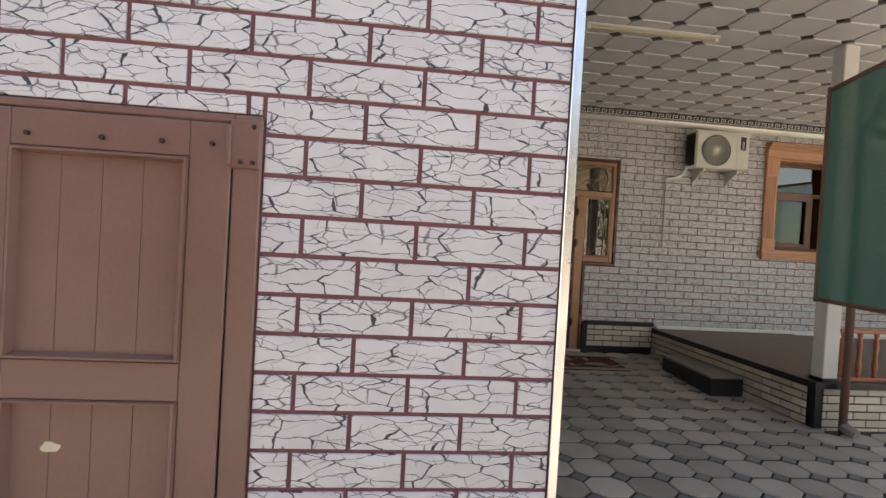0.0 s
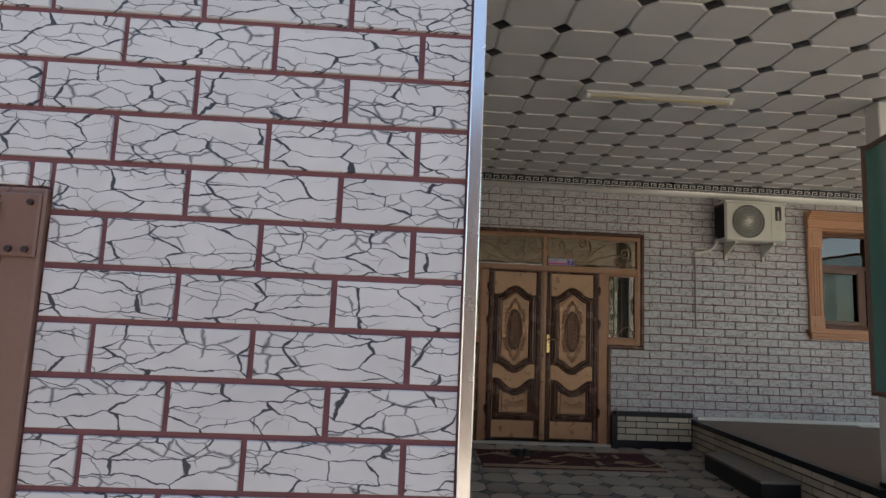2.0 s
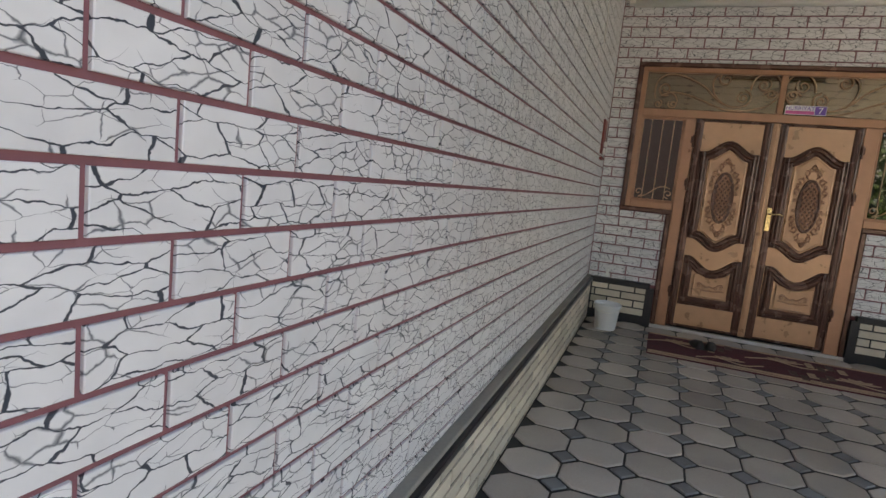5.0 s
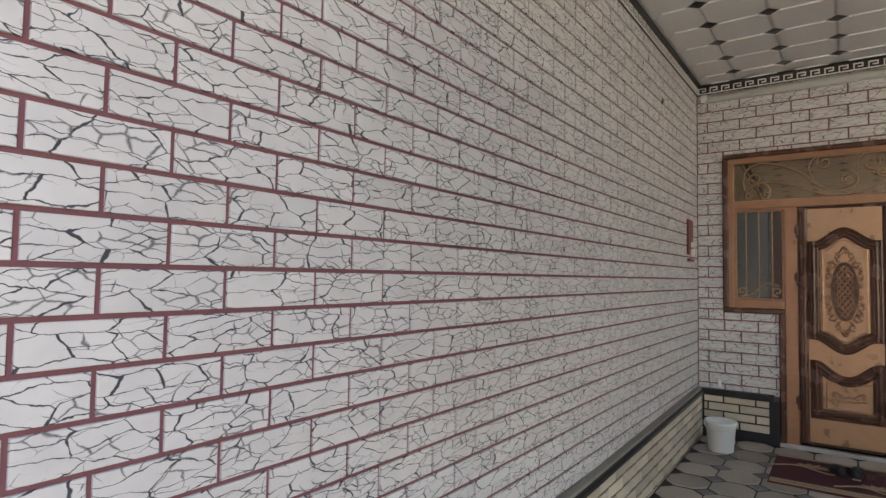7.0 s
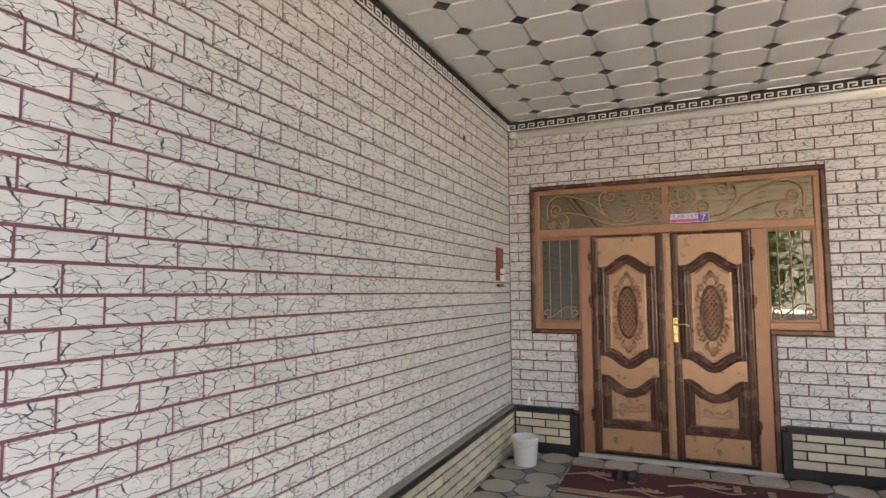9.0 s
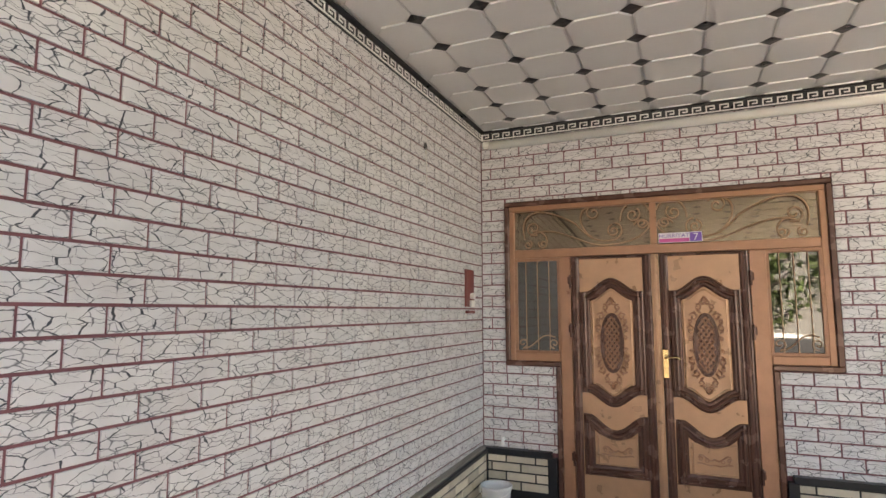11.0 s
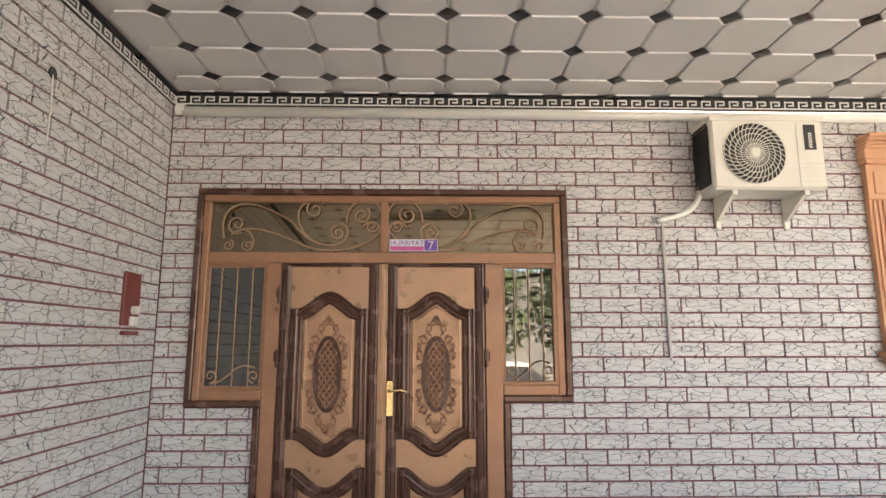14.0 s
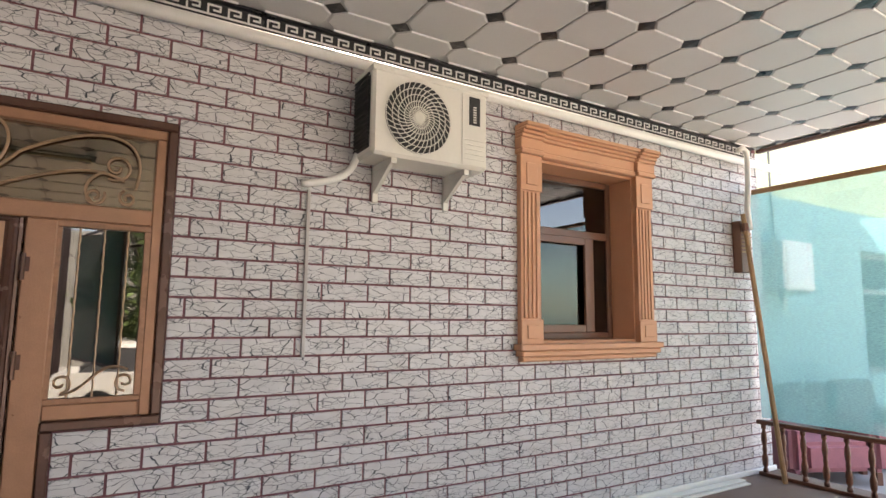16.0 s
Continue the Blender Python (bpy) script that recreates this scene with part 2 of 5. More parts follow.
# ---------------------------------------------------------------- mesh helpers
def finish(name, bm, mat, parent=None, smooth=False):
    me = bpy.data.meshes.new(name)
    bmesh.ops.recalc_face_normals(bm, faces=bm.faces)
    bm.to_mesh(me)
    bm.free()
    for m in mat if isinstance(mat, (list, tuple)) else [mat]:
        me.materials.append(m)
    if smooth:
        for p in me.polygons:
            p.use_smooth = True
    ob = new(name, me)
    if parent:
        ob.parent = parent
        ob.matrix_parent_inverse = parent.matrix_world.inverted()
    return ob


def part(name, bm, mat, parent, label="", smooth=False):
    ob = finish(name, bm, mat, None, smooth)
    ob.parent = parent
    if label:
        ob["label"] = label
    return ob


def box(bm, x0, y0, z0, x1, y1, z1, bevel=0.0, slot=0):
    vs = [bm.verts.new((x, y, z)) for x in (x0, x1) for y in (y0, y1) for z in (z0, z1)]
    fs = [bm.faces.new([vs[i] for i in f]) for f in ((0, 1, 3, 2), (4, 6, 7, 5), (0, 4, 5, 1), (2, 3, 7, 6), (0, 2, 6, 4), (1, 5, 7, 3))]
    for f in fs:
        f.material_index = slot
    if bevel:
        es = list({e for f in fs for e in f.edges})
        bmesh.ops.bevel(bm, geom=es, offset=bevel, segments=1, affect="EDGES")
    return bm


def boxes(*specs, bevel=0.0):
    bm = bmesh.new()
    for s in specs:
        box(bm, *s, bevel=bevel)
    return bm


def tube(bm, pts, r, sides=8, cap=True, taper=None):
    pts = [Vector(p) for p in pts]
    rings = []
    up = Vector((0.31, 0.17, 0.93))
    for i, p in enumerate(pts):
        d = (pts[min(i + 1, len(pts) - 1)] - pts[max(i - 1, 0)]).normalized()
        a = d.cross(up)
        if a.length < 1e-3:
            a = d.cross(Vector((1, 0, 0)))
        a.normalize()
        b = d.cross(a)
        rr = taper[i] if taper else r
        rings.append([bm.verts.new(p + rr * (math.cos(2 * math.pi * k / sides) * a + math.sin(2 * math.pi * k / sides) * b)) for k in range(sides)])
    for q, s in zip(rings, rings[1:]):
        for k in range(sides):
            bm.faces.new((q[k], q[(k + 1) % sides], s[(k + 1) % sides], s[k]))
    if cap:
        bm.faces.new(rings[0][::-1])
        bm.faces.new(rings[-1])
    return bm


def lathe(bm, profile, cx, cy, sides=14):
    rings = [[bm.verts.new((cx + r * math.cos(2 * math.pi * k / sides), cy + r * math.sin(2 * math.pi * k / sides), z)) for k in range(sides)] for r, z in profile]
    for q, s in zip(rings, rings[1:]):
        for k in range(sides):
            bm.faces.new((q[k], q[(k + 1) % sides], s[(k + 1) % sides], s[k]))
    bm.faces.new(rings[0][::-1])
    bm.faces.new(rings[-1])
    return bm


def poly(bm, pts, z0, z1):
    """An upright prism over a flat outline."""
    lo, hi = [bm.verts.new((x, y, z0)) for x, y in pts], [bm.verts.new((x, y, z1)) for x, y in pts]
    bm.faces.new(lo[::-1])
    bm.faces.new(hi)
    for i in range(len(pts)):
        j = (i + 1) % len(pts)
        bm.faces.new((lo[i], lo[j], hi[j], hi[i]))
    return bm


def thing(name, at, label, category, group="", kind=""):
    e = new(name)
    e.empty_display_size = 0.1
    e.location = at
    bpy.context.view_layer.update()
    return tagged(e, label, category, group, kind)


def own(name, bm, mat, e, label="", smooth=False):
    """A part under the empty e, modelled in world places."""
    ob = finish(name, bm, mat, None, smooth)
    ob.parent = e
    ob.matrix_parent_inverse = Matrix.Translation(e.location).inverted() if e.type == "EMPTY" else Matrix.Identity(4)
    if label:
        ob["label"] = label
    return ob


def setting(name, bm, mat, label, smooth=False):
    return tagged(finish(name, bm, mat, None, smooth), label, name.split("_")[0], kind="structure")


# ---------------------------------------------------------------- dimensions
ROW, BRICK, ROW0 = 0.1022, 0.2844, 1.437     # facing tile lattice
YF = -6.12                                   # street face of the side building
XE = 8.10                                    # end of the facade
CEIL = 3.36
DOOR = dict(x0=0.235, x1=2.865, top=2.643, low=1.125, lowr=1.155, s0=0.70, s1=2.435)
WIN = (5.235, 6.27, 1.50, 2.84)
PZ = 0.30                                    # terrace height
LOW = -0.40                                  # foot of all walls, under the pavers
GZ0, FALL = -0.05, 0.026                     # the yard falls away from the house


def yard(y):
    return GZ0 + FALL * min(y, 0)


# ---------------------------------------------------------------- large structure
bm = bmesh.new()
S = 60
v = [bm.verts.new(p) for p in ((-S, -S, LOW + 0.03), (S, -S, LOW + 0.03), (S, S, LOW + 0.03), (-S, S, LOW + 0.03))]
bm.faces.new(v)
setting("ground", bm, CONCRETE, "pale grey concrete ground around the houses")
bm = bmesh.new()
v = [bm.verts.new((x, y, yard(y) - d)) for d in (0.10, 0.014) for x, y in ((-4, -9.5), (XE, -9.5), (XE, 0), (-4, 0))]
for f in ((3, 2, 1, 0), (4, 5, 6, 7), (0, 1, 5, 4), (1, 2, 6, 5), (2, 3, 7, 6), (3, 0, 4, 7)):
    bm.faces.new([v[i] for i in f])
setting("floor", bm, SAND, "dark sand bed between the yard pavers")

T = 0.3
wall_west = setting("wall_west", boxes((-T, YF + 0.02, LOW, -0.006, T, CEIL + 0.3)), MORTAR, "side wall faced with white cracked-pattern tiles and mauve joints")
GX0, GX1, GZ = -2.06, -0.81, 1.69
wall_south = setting("wall_south", boxes((-6, YF + 0.006, LOW, GX0, YF + T, CEIL + 0.3), (GX1, YF + 0.006, LOW, -T, YF + T, CEIL + 0.3), (GX0, YF + 0.006, GZ, GX1, YF + T, CEIL + 0.3),
                   (-T, YF + 0.006, LOW, -0.002, YF + 0.02, CEIL + 0.3)), MORTAR, "front wall faced with white cracked-pattern tiles and mauve joints")
D = DOOR
wall_north = setting("wall_north", boxes((0, 0.006, LOW, D["x0"], T, CEIL + 0.3), (D["x0"], 0.006, LOW, D["s0"], T, D["low"]), (D["x0"], 0.006, D["top"], D["x1"], T, CEIL + 0.3),
                   (D["s1"], 0.006, LOW, D["x1"], T, D["lowr"]), (D["x1"], 0.006, LOW, WIN[0], T, CEIL + 0.3), (WIN[0], 0.006, LOW, WIN[1], T, WIN[2]),
                   (WIN[0], 0.006, WIN[3], WIN[1], T, CEIL + 0.3), (WIN[1], 0.006, LOW, XE, T, CEIL + 0.3)), MORTAR, "house front faced with white cracked-pattern tiles and mauve joints")
# closed box whose dark colour stands in for the dimness indoors
setting("backdrop", boxes((0, 1.6, LOW, XE, 1.7, 3.3), (0, T, LOW, 0.1, 1.6, 3.3), (XE - 0.1, T, LOW, XE, 1.6, 3.3), (0, T, 3.2, XE, 1.7, 3.3), (0, T, -0.1, XE, 1.7, 0.0)), ROOM_SHADE, "box painted dark for the dim rooms behind the door and window")
setting("backdrop_house", boxes((-6, YF + T, LOW, -5.8, T, 3.6), (-6, YF + T, 3.5, -T, T, 3.7)), PLASTER, "closed side building")

# ceiling: eight-sided white panels with black diamonds at their corners
bm = bmesh.new()
P, Q, HD, CX, CY = 0.4, 0.388, 0.071, 0.38, -0.29
box(bm, 0.0, -6.15, CEIL + 0.012, XE, 0.0, CEIL + 0.06)
nx, ny = 21, 17
for i in range(-1, nx):
    for j in range(-1, ny):
        x0, y1 = CX + i * P, CY - j * Q
        x1, y0 = x0 + P, y1 - Q
        a = max(x0, 0.07), max(y0, -6.1), min(x1, XE - 0.04), min(y1, -0.06)
        if a[2] - a[0] < 0.05 or a[3] - a[1] < 0.05:
            continue
        x0, y0, x1, y1 = a
        g, h = 0.003, HD
        ring = []
        for off, z in ((g, CEIL + 0.006), (g + 0.012, CEIL)):
            o = [(x0 + h, y0 + off), (x1 - h, y0 + off), (x1 - off, y0 + h), (x1 - off, y1 - h), (x1 - h, y1 - off), (x0 + h, y1 - off), (x0 + off, y1 - h), (x0 + off, y0 + h)]
            ring.append([bm.verts.new((px, py, z)) for px, py in o])
        for k in range(8):
            f = bm.faces.new((ring[0][k], ring[0][(k + 1) % 8], ring[1][(k + 1) % 8], ring[1][k]))
        bm.faces.new(ring[1])
        if y1 - h - y0 - h > 0.1:
            box(bm, x0 - 0.0025, y0 + h, CEIL - 0.003, x0 + 0.0025, y1 - h, CEIL + 0.004, slot=3)
        if x1 - h - x0 - h > 0.1:
            box(bm, x0 + h, y1 - 0.004, CEIL - 0.007, x1 - h, y1 + 0.004, CEIL + 0.004, slot=2)
        if i >= 0 and j >= 0:
            px, py, w = CX + i * P, CY - j * Q, HD - 0.006
            vs = [bm.verts.new((px + w, py, CEIL + 0.004)), bm.verts.new((px, py + w, CEIL + 0.004)), bm.verts.new((px - w, py, CEIL + 0.004)), bm.verts.new((px, py - w, CEIL + 0.004))]
            top = bm.verts.new((px, py, CEIL + 0.0))
            for k in range(4):
                f = bm.faces.new((vs[k], vs[(k + 1) % 4], top))
                f.material_index = 1
ceiling = setting("ceiling", bm, [WHITE, DIAMOND, SEAM, GREY_SEAM], "white eight-sided ceiling panels with small black diamonds")
setting("roof", boxes((-0.3, -6.2, CEIL + 0.31, XE + 0.1, 0.4, CEIL + 0.38)), PLASTER, "flat roof over the porch")
setting("trim_roof_edge", boxes((0.036, -6.2, CEIL - 0.02, XE, -6.16, CEIL + 0.3), (XE, -6.2, CEIL - 0.02, XE + 0.04, 0.0, CEIL + 0.3)), GATE, "dark brown roof edge board")


def meander(along, length, name):
    """A white key pattern on a black band under the ceiling."""
    z0, z1 = 3.268, 3.345
    base = bmesh.new()
    key = bmesh.new()

    def put(b, u0, u1, a, c, d0, d1):
        if along == "x":
            box(b, u0, -d1, a, u1, -d0, c)
        else:
            box(b, d0, -u1, a, d1, -u0, c)
    put(base, 0.0, length, z0, CEIL - 0.001, 0.001, 0.014)
    put(base, 0.0, length, CEIL - 0.010, CEIL - 0.002, 0.014, 0.055)
    p, w, h = 0.105, 0.010, z1 - z0 - 0.014
    a = z0 + 0.007
    n = int(length / p)
    for i in range(n):
        u = i * p + 0.02
        put(key, u, u + p, a, a + w, 0.012, 0.019)
        put(key, u, u + w, a + w, a + h, 0.012, 0.019)
        put(key, u + w, u + 0.072, a + h - w, a + h, 0.012, 0.019)
        put(key, u + 0.062, u + 0.072, a + 0.026, a + h - w, 0.012, 0.019)
        put(key, u + 0.030, u + 0.062, a + 0.026, a + 0.026 + w, 0.012, 0.019)
    setting(name, base, DIAMOND, "black border strip under the ceiling")
    setting(name + "_key", key, WHITE_TRIM, "white Greek key pattern on the ceiling border")


meander("x", XE - 0.1, "trim_north")
meander("y", -YF - 0.1, "trim_west")

# terrace, step and their brick skirts
LX = lambda y: 3.49 - 0.012 * y
FY = -2.98
bm = poly(bmesh.new(), [(LX(0), 0), (LX(FY) + 0.02, FY + 0.02), (XE, FY + 0.02), (XE, 0)], LOW, PZ - 0.05)
setting("terrace", bm, BLACK, "raised terrace base with black joints")
bm = poly(bmesh.new(), [(LX(0) + 0.05, 0), (LX(FY) + 0.07, FY + 0.07), (XE, FY + 0.07), (XE, 0)], PZ - 0.05, PZ)
setting("floor_terrace", bm, TERRACE, "dark brown terrace floor")
bm = poly(bmesh.new(), [(LX(0) - 0.02, 0), (LX(FY) - 0.02, FY - 0.02), (LX(FY) + 0.05, FY + 0.05), (LX(0) + 0.05, 0)], PZ - 0.05, PZ + 0.004)
poly(bm, [(LX(FY) - 0.02, FY - 0.02), (XE, FY - 0.02), (XE, FY + 0.05), (LX(FY) + 0.05, FY + 0.05)], PZ - 0.05, PZ + 0.004)
setting("trim_terrace", bm, BLACK, "black granite edging round the terrace")
setting("trim_loose_lengths", boxes((5.6, -0.13, PZ, 7.45, -0.06, PZ + 0.018), (6.2, -0.20, PZ, 7.4, -0.155, PZ + 0.014), bevel=0.004), PVC, "cream plastic trim lengths lying along the wall on the terrace")
setting("trim_skirting", boxes((LX(0) + 0.06, -0.035, PZ, XE, -0.008, PZ + 0.045), bevel=0.006), PVC, "cream skirting strip along the terrace")
e = thing("terrace_step", (3.3, -1.45, yard(-1.45)), "black stone step with a grey slab on top against the terrace", "step")
bm = poly(bmesh.new(), [(3.17, -0.93), (3.13, -2.02), (LX(-2.02) - 0.014, -2.02), (LX(-0.93) - 0.014, -0.93)], LOW, 0.085)
own("riser", bm, BLACK, e)
bm = poly(bmesh.new(), [(3.155, -0.915), (3.115, -2.035), (LX(-2.035) - 0.012, -2.035), (LX(-0.915) - 0.012, -0.915)], 0.085, 0.11)
own("tread", bm, STONE, e, "grey stone slab tread")


# plinths with cream tiles
def plinth(name, x0, y0, x1, y1, top, proud=0.05, cap=0.05):
    """Black plinth along a wall foot with a granite cap; tiles go on it later."""
    bm = boxes((x0, y0, LOW, x1, y1, top - cap))
    return setting(name, bm, BLACK, "black-jointed plinth at the foot of the wall")


PT = 0.385
plinth("plinth_west", 0.0, YF + 0.03, 0.045, -0.06, PT)
plinth("plinth_north", 0.046, -0.05, D["s0"] - 0.07, 0.0, PT)
plinth("plinth_north_east", D["s1"] + 0.06, -0.05, LX(0) - 0.03, 0.0, PT)
setting("trim_plinth_west", boxes((0.0, YF + 0.03, PT - 0.05, 0.07, -0.075, PT - 0.012), bevel=0.006), BLACK, "black granite plinth cap")
setting("trim_plinth_ledge", boxes((0.0, YF + 0.03, PT - 0.012, 0.05, -0.08, PT + 0.012), bevel=0.004), STONE, "grey sloping mortar ledge above the plinth")
setting("trim_plinth_north", boxes((0.0, -0.075, PT - 0.05, D["s0"] - 0.05, 0.0, PT), bevel=0.005), BLACK, "black granite plinth cap")
setting("trim_plinth_east", boxes((D["s1"] + 0.04, -0.075, PT - 0.05, LX(0) - 0.01, 0.0, PT), bevel=0.005), BLACK, "black granite plinth cap")
setting("trim_plinth_ends", boxes((D["s0"] - 0.07, -0.06, LOW, D["s0"] - 0.005, 0.0, PT - 0.05), (D["s1"] + 0.005, -0.06, LOW, D["s1"] + 0.06, 0.0, PT - 0.05)), BLACK, "black granite plinth end")

# aluminium corner
bm = boxes((-0.003, YF - 0.009, LOW, 0.024, YF - 0.003, CEIL + 0.3), (0.017, YF - 0.003, LOW, 0.024, YF + 0.018, CEIL + 0.3), bevel=0.002)
setting("trim_corner", bm, ALU, "shiny aluminium angle on the wall corner")
setting("trim_corner_grey", boxes((0.0, YF - 0.002, LOW, 0.016, YF + 0.034, CEIL + 0.3)), STONE, "grey sealant edge beside the aluminium angle")


# ---------------------------------------------------------------- entrance door
def ribbon(bm, outline, rings, y):
    """A moulding round a closed outline (x, z): each ring is (inset, rise towards -y)."""
    n = len(outline)
    c = Vector((sum(p[0] for p in outline) / n, sum(p[1] for p in outline) / n))
    norm = []
    for i in range(n):
        t = Vector(outline[(i + 1) % n]) - Vector(outline[i - 1])
        m = Vector((-t.y, t.x)).normalized()
        if m.dot(c - Vector(outline[i])) < 0:
            m = -m
        norm.append(m)
    loops = [[bm.verts.new((p[0] + norm[i].x * d, y - h, p[1] + norm[i].y * d)) for i, p in enumerate(outline)] for d, h in rings]
    for a, b in zip(loops, loops[1:]):
        for i in range(n):
            j = (i + 1) % n
            bm.faces.new((a[i], a[j], b[j], b[i]))
    return loops


def fill(bm, loop):
    c = bm.verts.new(sum((v.co for v in loop), Vector()) / len(loop))
    for i in range(len(loop)):
        bm.faces.new((loop[i], loop[(i + 1) % len(loop)], c))


def arch(x0, x1, z0, z1, rise, dip, n=22):
    """A panel outline whose top and bottom swell out in the middle (negative: inwards)."""
    s = lambda k: (0.5 - 0.5 * math.cos(2 * math.pi * min(1, max(0, (k - 0.10) / 0.80)))) ** 0.8
    low = [(x0 + (x1 - x0) * k / n, z0 - dip * s(k / n)) for k in range(n + 1)]
    high = [(x1 - (x1 - x0) * k / n, z1 + rise * s(k / n)) for k in range(n + 1)]
    side = [(x1, z0 + (z1 - z0) * k / 6) for k in range(1, 6)]
    back = [(x0, z1 - (z1 - z0) * k / 6) for k in range(1, 6)]
    return low + side + high + back


def spiral(cx, cz, r, turns, start, y, sign=1, n=26):
    return [(cx + r * (1 - 0.78 * k / n) * math.cos(start + sign * turns * 2 * math.pi * k / n), y, cz + r * (1 - 0.78 * k / n) * math.sin(start + sign * turns * 2 * math.pi * k / n)) for k in range(n + 1)]


def bend(p0, p1, p2, p3, y, n=18):
    out = []
    for k in range(n + 1):
        t = k / n
        w = ((1 - t) ** 3, 3 * t * (1 - t) ** 2, 3 * t * t * (1 - t), t ** 3)
        out.append((sum(a * p[0] for a, p in zip(w, (p0, p1, p2, p3))), y, sum(a * p[1] for a, p in zip(w, (p0, p1, p2, p3)))))
    return out


def door_leaf(parent, x0, x1):
    z0, z1, yb = -0.005, 2.10, -0.012
    leaf = own("leaf", boxes((x0, yb, z0, x1, 0.04, z1), bevel=0.004), COPPER, parent, "bronze-brown pressed metal door leaf")
    bm = bmesh.new()
    ribbon(bm, [(x0, z0), (x1, z0), (x1, z1), (x0, z1)], [(0, 0), (0.003, 0.014), (0.015, 0.018), (0.022, 0.008), (0.034, 0.008), (0.041, 0.015), (0.056, 0.012), (0.066, 0.003), (0.072, 0.0008)], yb)
    own("leaf_border", bm, DARK_BROWN, leaf, "dark brown stepped border moulding")
    rings = [(0, 0), (0.004, 0.012), (0.013, 0.017), (0.020, 0.008), (0.027, 0.008), (0.034, 0.022), (0.046, 0.027), (0.056, 0.020), (0.060, 0.010), (0.068, 0.010), (0.074, 0.015), (0.082, 0.012), (0.092, 0.002)]
    for name, o in (("upper_moulding", arch(x0 + 0.066, x1 - 0.066, 0.915, 1.79, 0.118, 0.115)), ("lower_moulding", arch(x0 + 0.075, x1 - 0.06, 0.225, 0.737, -0.125, 0.0))):
        bm = bmesh.new()
        ribbon(bm, o, rings, yb)
        own(name, bm, DARK_BROWN, leaf, "dark brown shaped panel moulding", smooth=False)
    for name, o in (("upper_panel", arch(x0 + 0.165, x1 - 0.165, 0.99, 1.715, 0.085, 0.085)), ("lower_panel", arch(x0 + 0.19, x1 - 0.155, 0.325, 0.565, -0.03, 0.0))):
        bm = bmesh.new()
        loops = ribbon(bm, o, [(0, 0), (0.004, 0.010), (0.012, 0.014), (0.02, 0.012)], yb)
        fill(bm, loops[-1])
        own(name, bm, COPPER, leaf)
    # carved medallion: woven oval, beaded rim and scrolls
    cx, cz, rx, rz = (x0 + x1) / 2, 1.345, 0.088, 0.245
    bm = bmesh.new()
    oval = [(cx + rx * math.cos(k * math.pi / 16), cz + rz * math.sin(k * math.pi / 16)) for k in range(32)]
    loops = ribbon(bm, oval, [(-0.012, 0.012), (-0.006, 0.026), (0.004, 0.026), (0.008, 0.013)], yb)
    fill(bm, loops[-1])
    own("medallion_ground", bm, DARK_BROWN, leaf, "dark oval ground of the medallion")
    bm = bmesh.new()
    for s in (-1, 1):
        for k in range(-9, 10):
            pts = []
            for i in range(15):
                a = (i / 14 - 0.5) * 0.58
                px, pz = a * 0.7, k * 0.056 + s * a
                if (px / (rx - 0.008)) ** 2 + (pz / (rz - 0.010)) ** 2 < 1:
                    pts.append((cx + px, yb - 0.019 - 0.005 * math.sin(i * 2.2 + k * 3.14 * (s > 0)), cz + pz))
            if len(pts) > 2:
                tube(bm, pts, 0.0092, 5)
    own("woven_medallion", bm, CARVED, leaf, "carved oval with a basket weave")
    bm = bmesh.new()
    y = yb - 0.014
    for s in (-1, 1):
        for t in (-1, 1):
            for ax, az, r, st in ((0.088, 0.225, 0.033, 0.4), (0.055, 0.305, 0.028, 1.2), (0.112, 0.130, 0.026, 0.0), (0.115, 0.052, 0.020, 2.0), (0.024, 0.345, 0.022, 2.4), (0.118, 0.185, 0.020, 1.0)):
                pts = [(cx + s * (p[0]), p[1], cz + t * p[2]) for p in spiral(ax, az, r, 1.15, st, y, 1, 14)]
                tube(bm, pts, 0.006, 5, taper=[0.0085 - 0.004 * i / 14 for i in range(15)])
            for k in range(5):
                a = 0.35 + k * 0.24
                px, pz = cx + s * (rx + 0.022) * math.cos(a), cz + t * (rz + 0.02) * math.sin(a)
                tube(bm, [(px, y, pz), (px + s * 0.022, y - 0.004, pz + t * 0.018), (px + s * 0.030, y, pz + t * 0.040)], 0.006, 5, taper=[0.004, 0.012, 0.003])
    for t in (-1, 1):
        for k in range(7):
            a = math.pi / 2 * t + (k - 3) * 0.42
            px, pz = cx, cz + t * 0.35
            tube(bm, [(px, y, pz), (px + 0.018 * math.cos(a), y - 0.006, pz + 0.026 * math.sin(a)), (px + 0.028 * math.cos(a), y, pz + 0.046 * math.sin(a))], 0.006, 5, taper=[0.005, 0.012, 0.003])
    own("scroll_carving", bm, CARVED, leaf, "raised scroll and leaf carving")
    bm = bmesh.new()
    cx += 0.0175
    for s in (-1, 1):
        tube(bm, [(cx + s * p[0], p[1], p[2]) for p in spiral(0.105, 0.445, 0.020, 1.2, 0.5, yb - 0.016, 1, 12)], 0.006, 5)
        tube(bm, [(cx + s * p[0], p[1], p[2]) for p in bend((0.0, 0.405), (0.05, 0.385), (0.08, 0.42), (0.13, 0.41), yb - 0.016, 12)], 0.006, 5)
        tube(bm, [(cx + s * p[0], p[1], p[2]) for p in bend((0.0, 0.45), (0.05, 0.40), (0.07, 0.50), (0.115, 0.47), yb - 0.016, 12)], 0.007, 5)
        tube(bm, [(cx + s * p[0], p[1], p[2]) for p in spiral(0.06, 0.435, 0.022, 1.1, 1.0, yb - 0.016, 1, 12)], 0.005, 5)
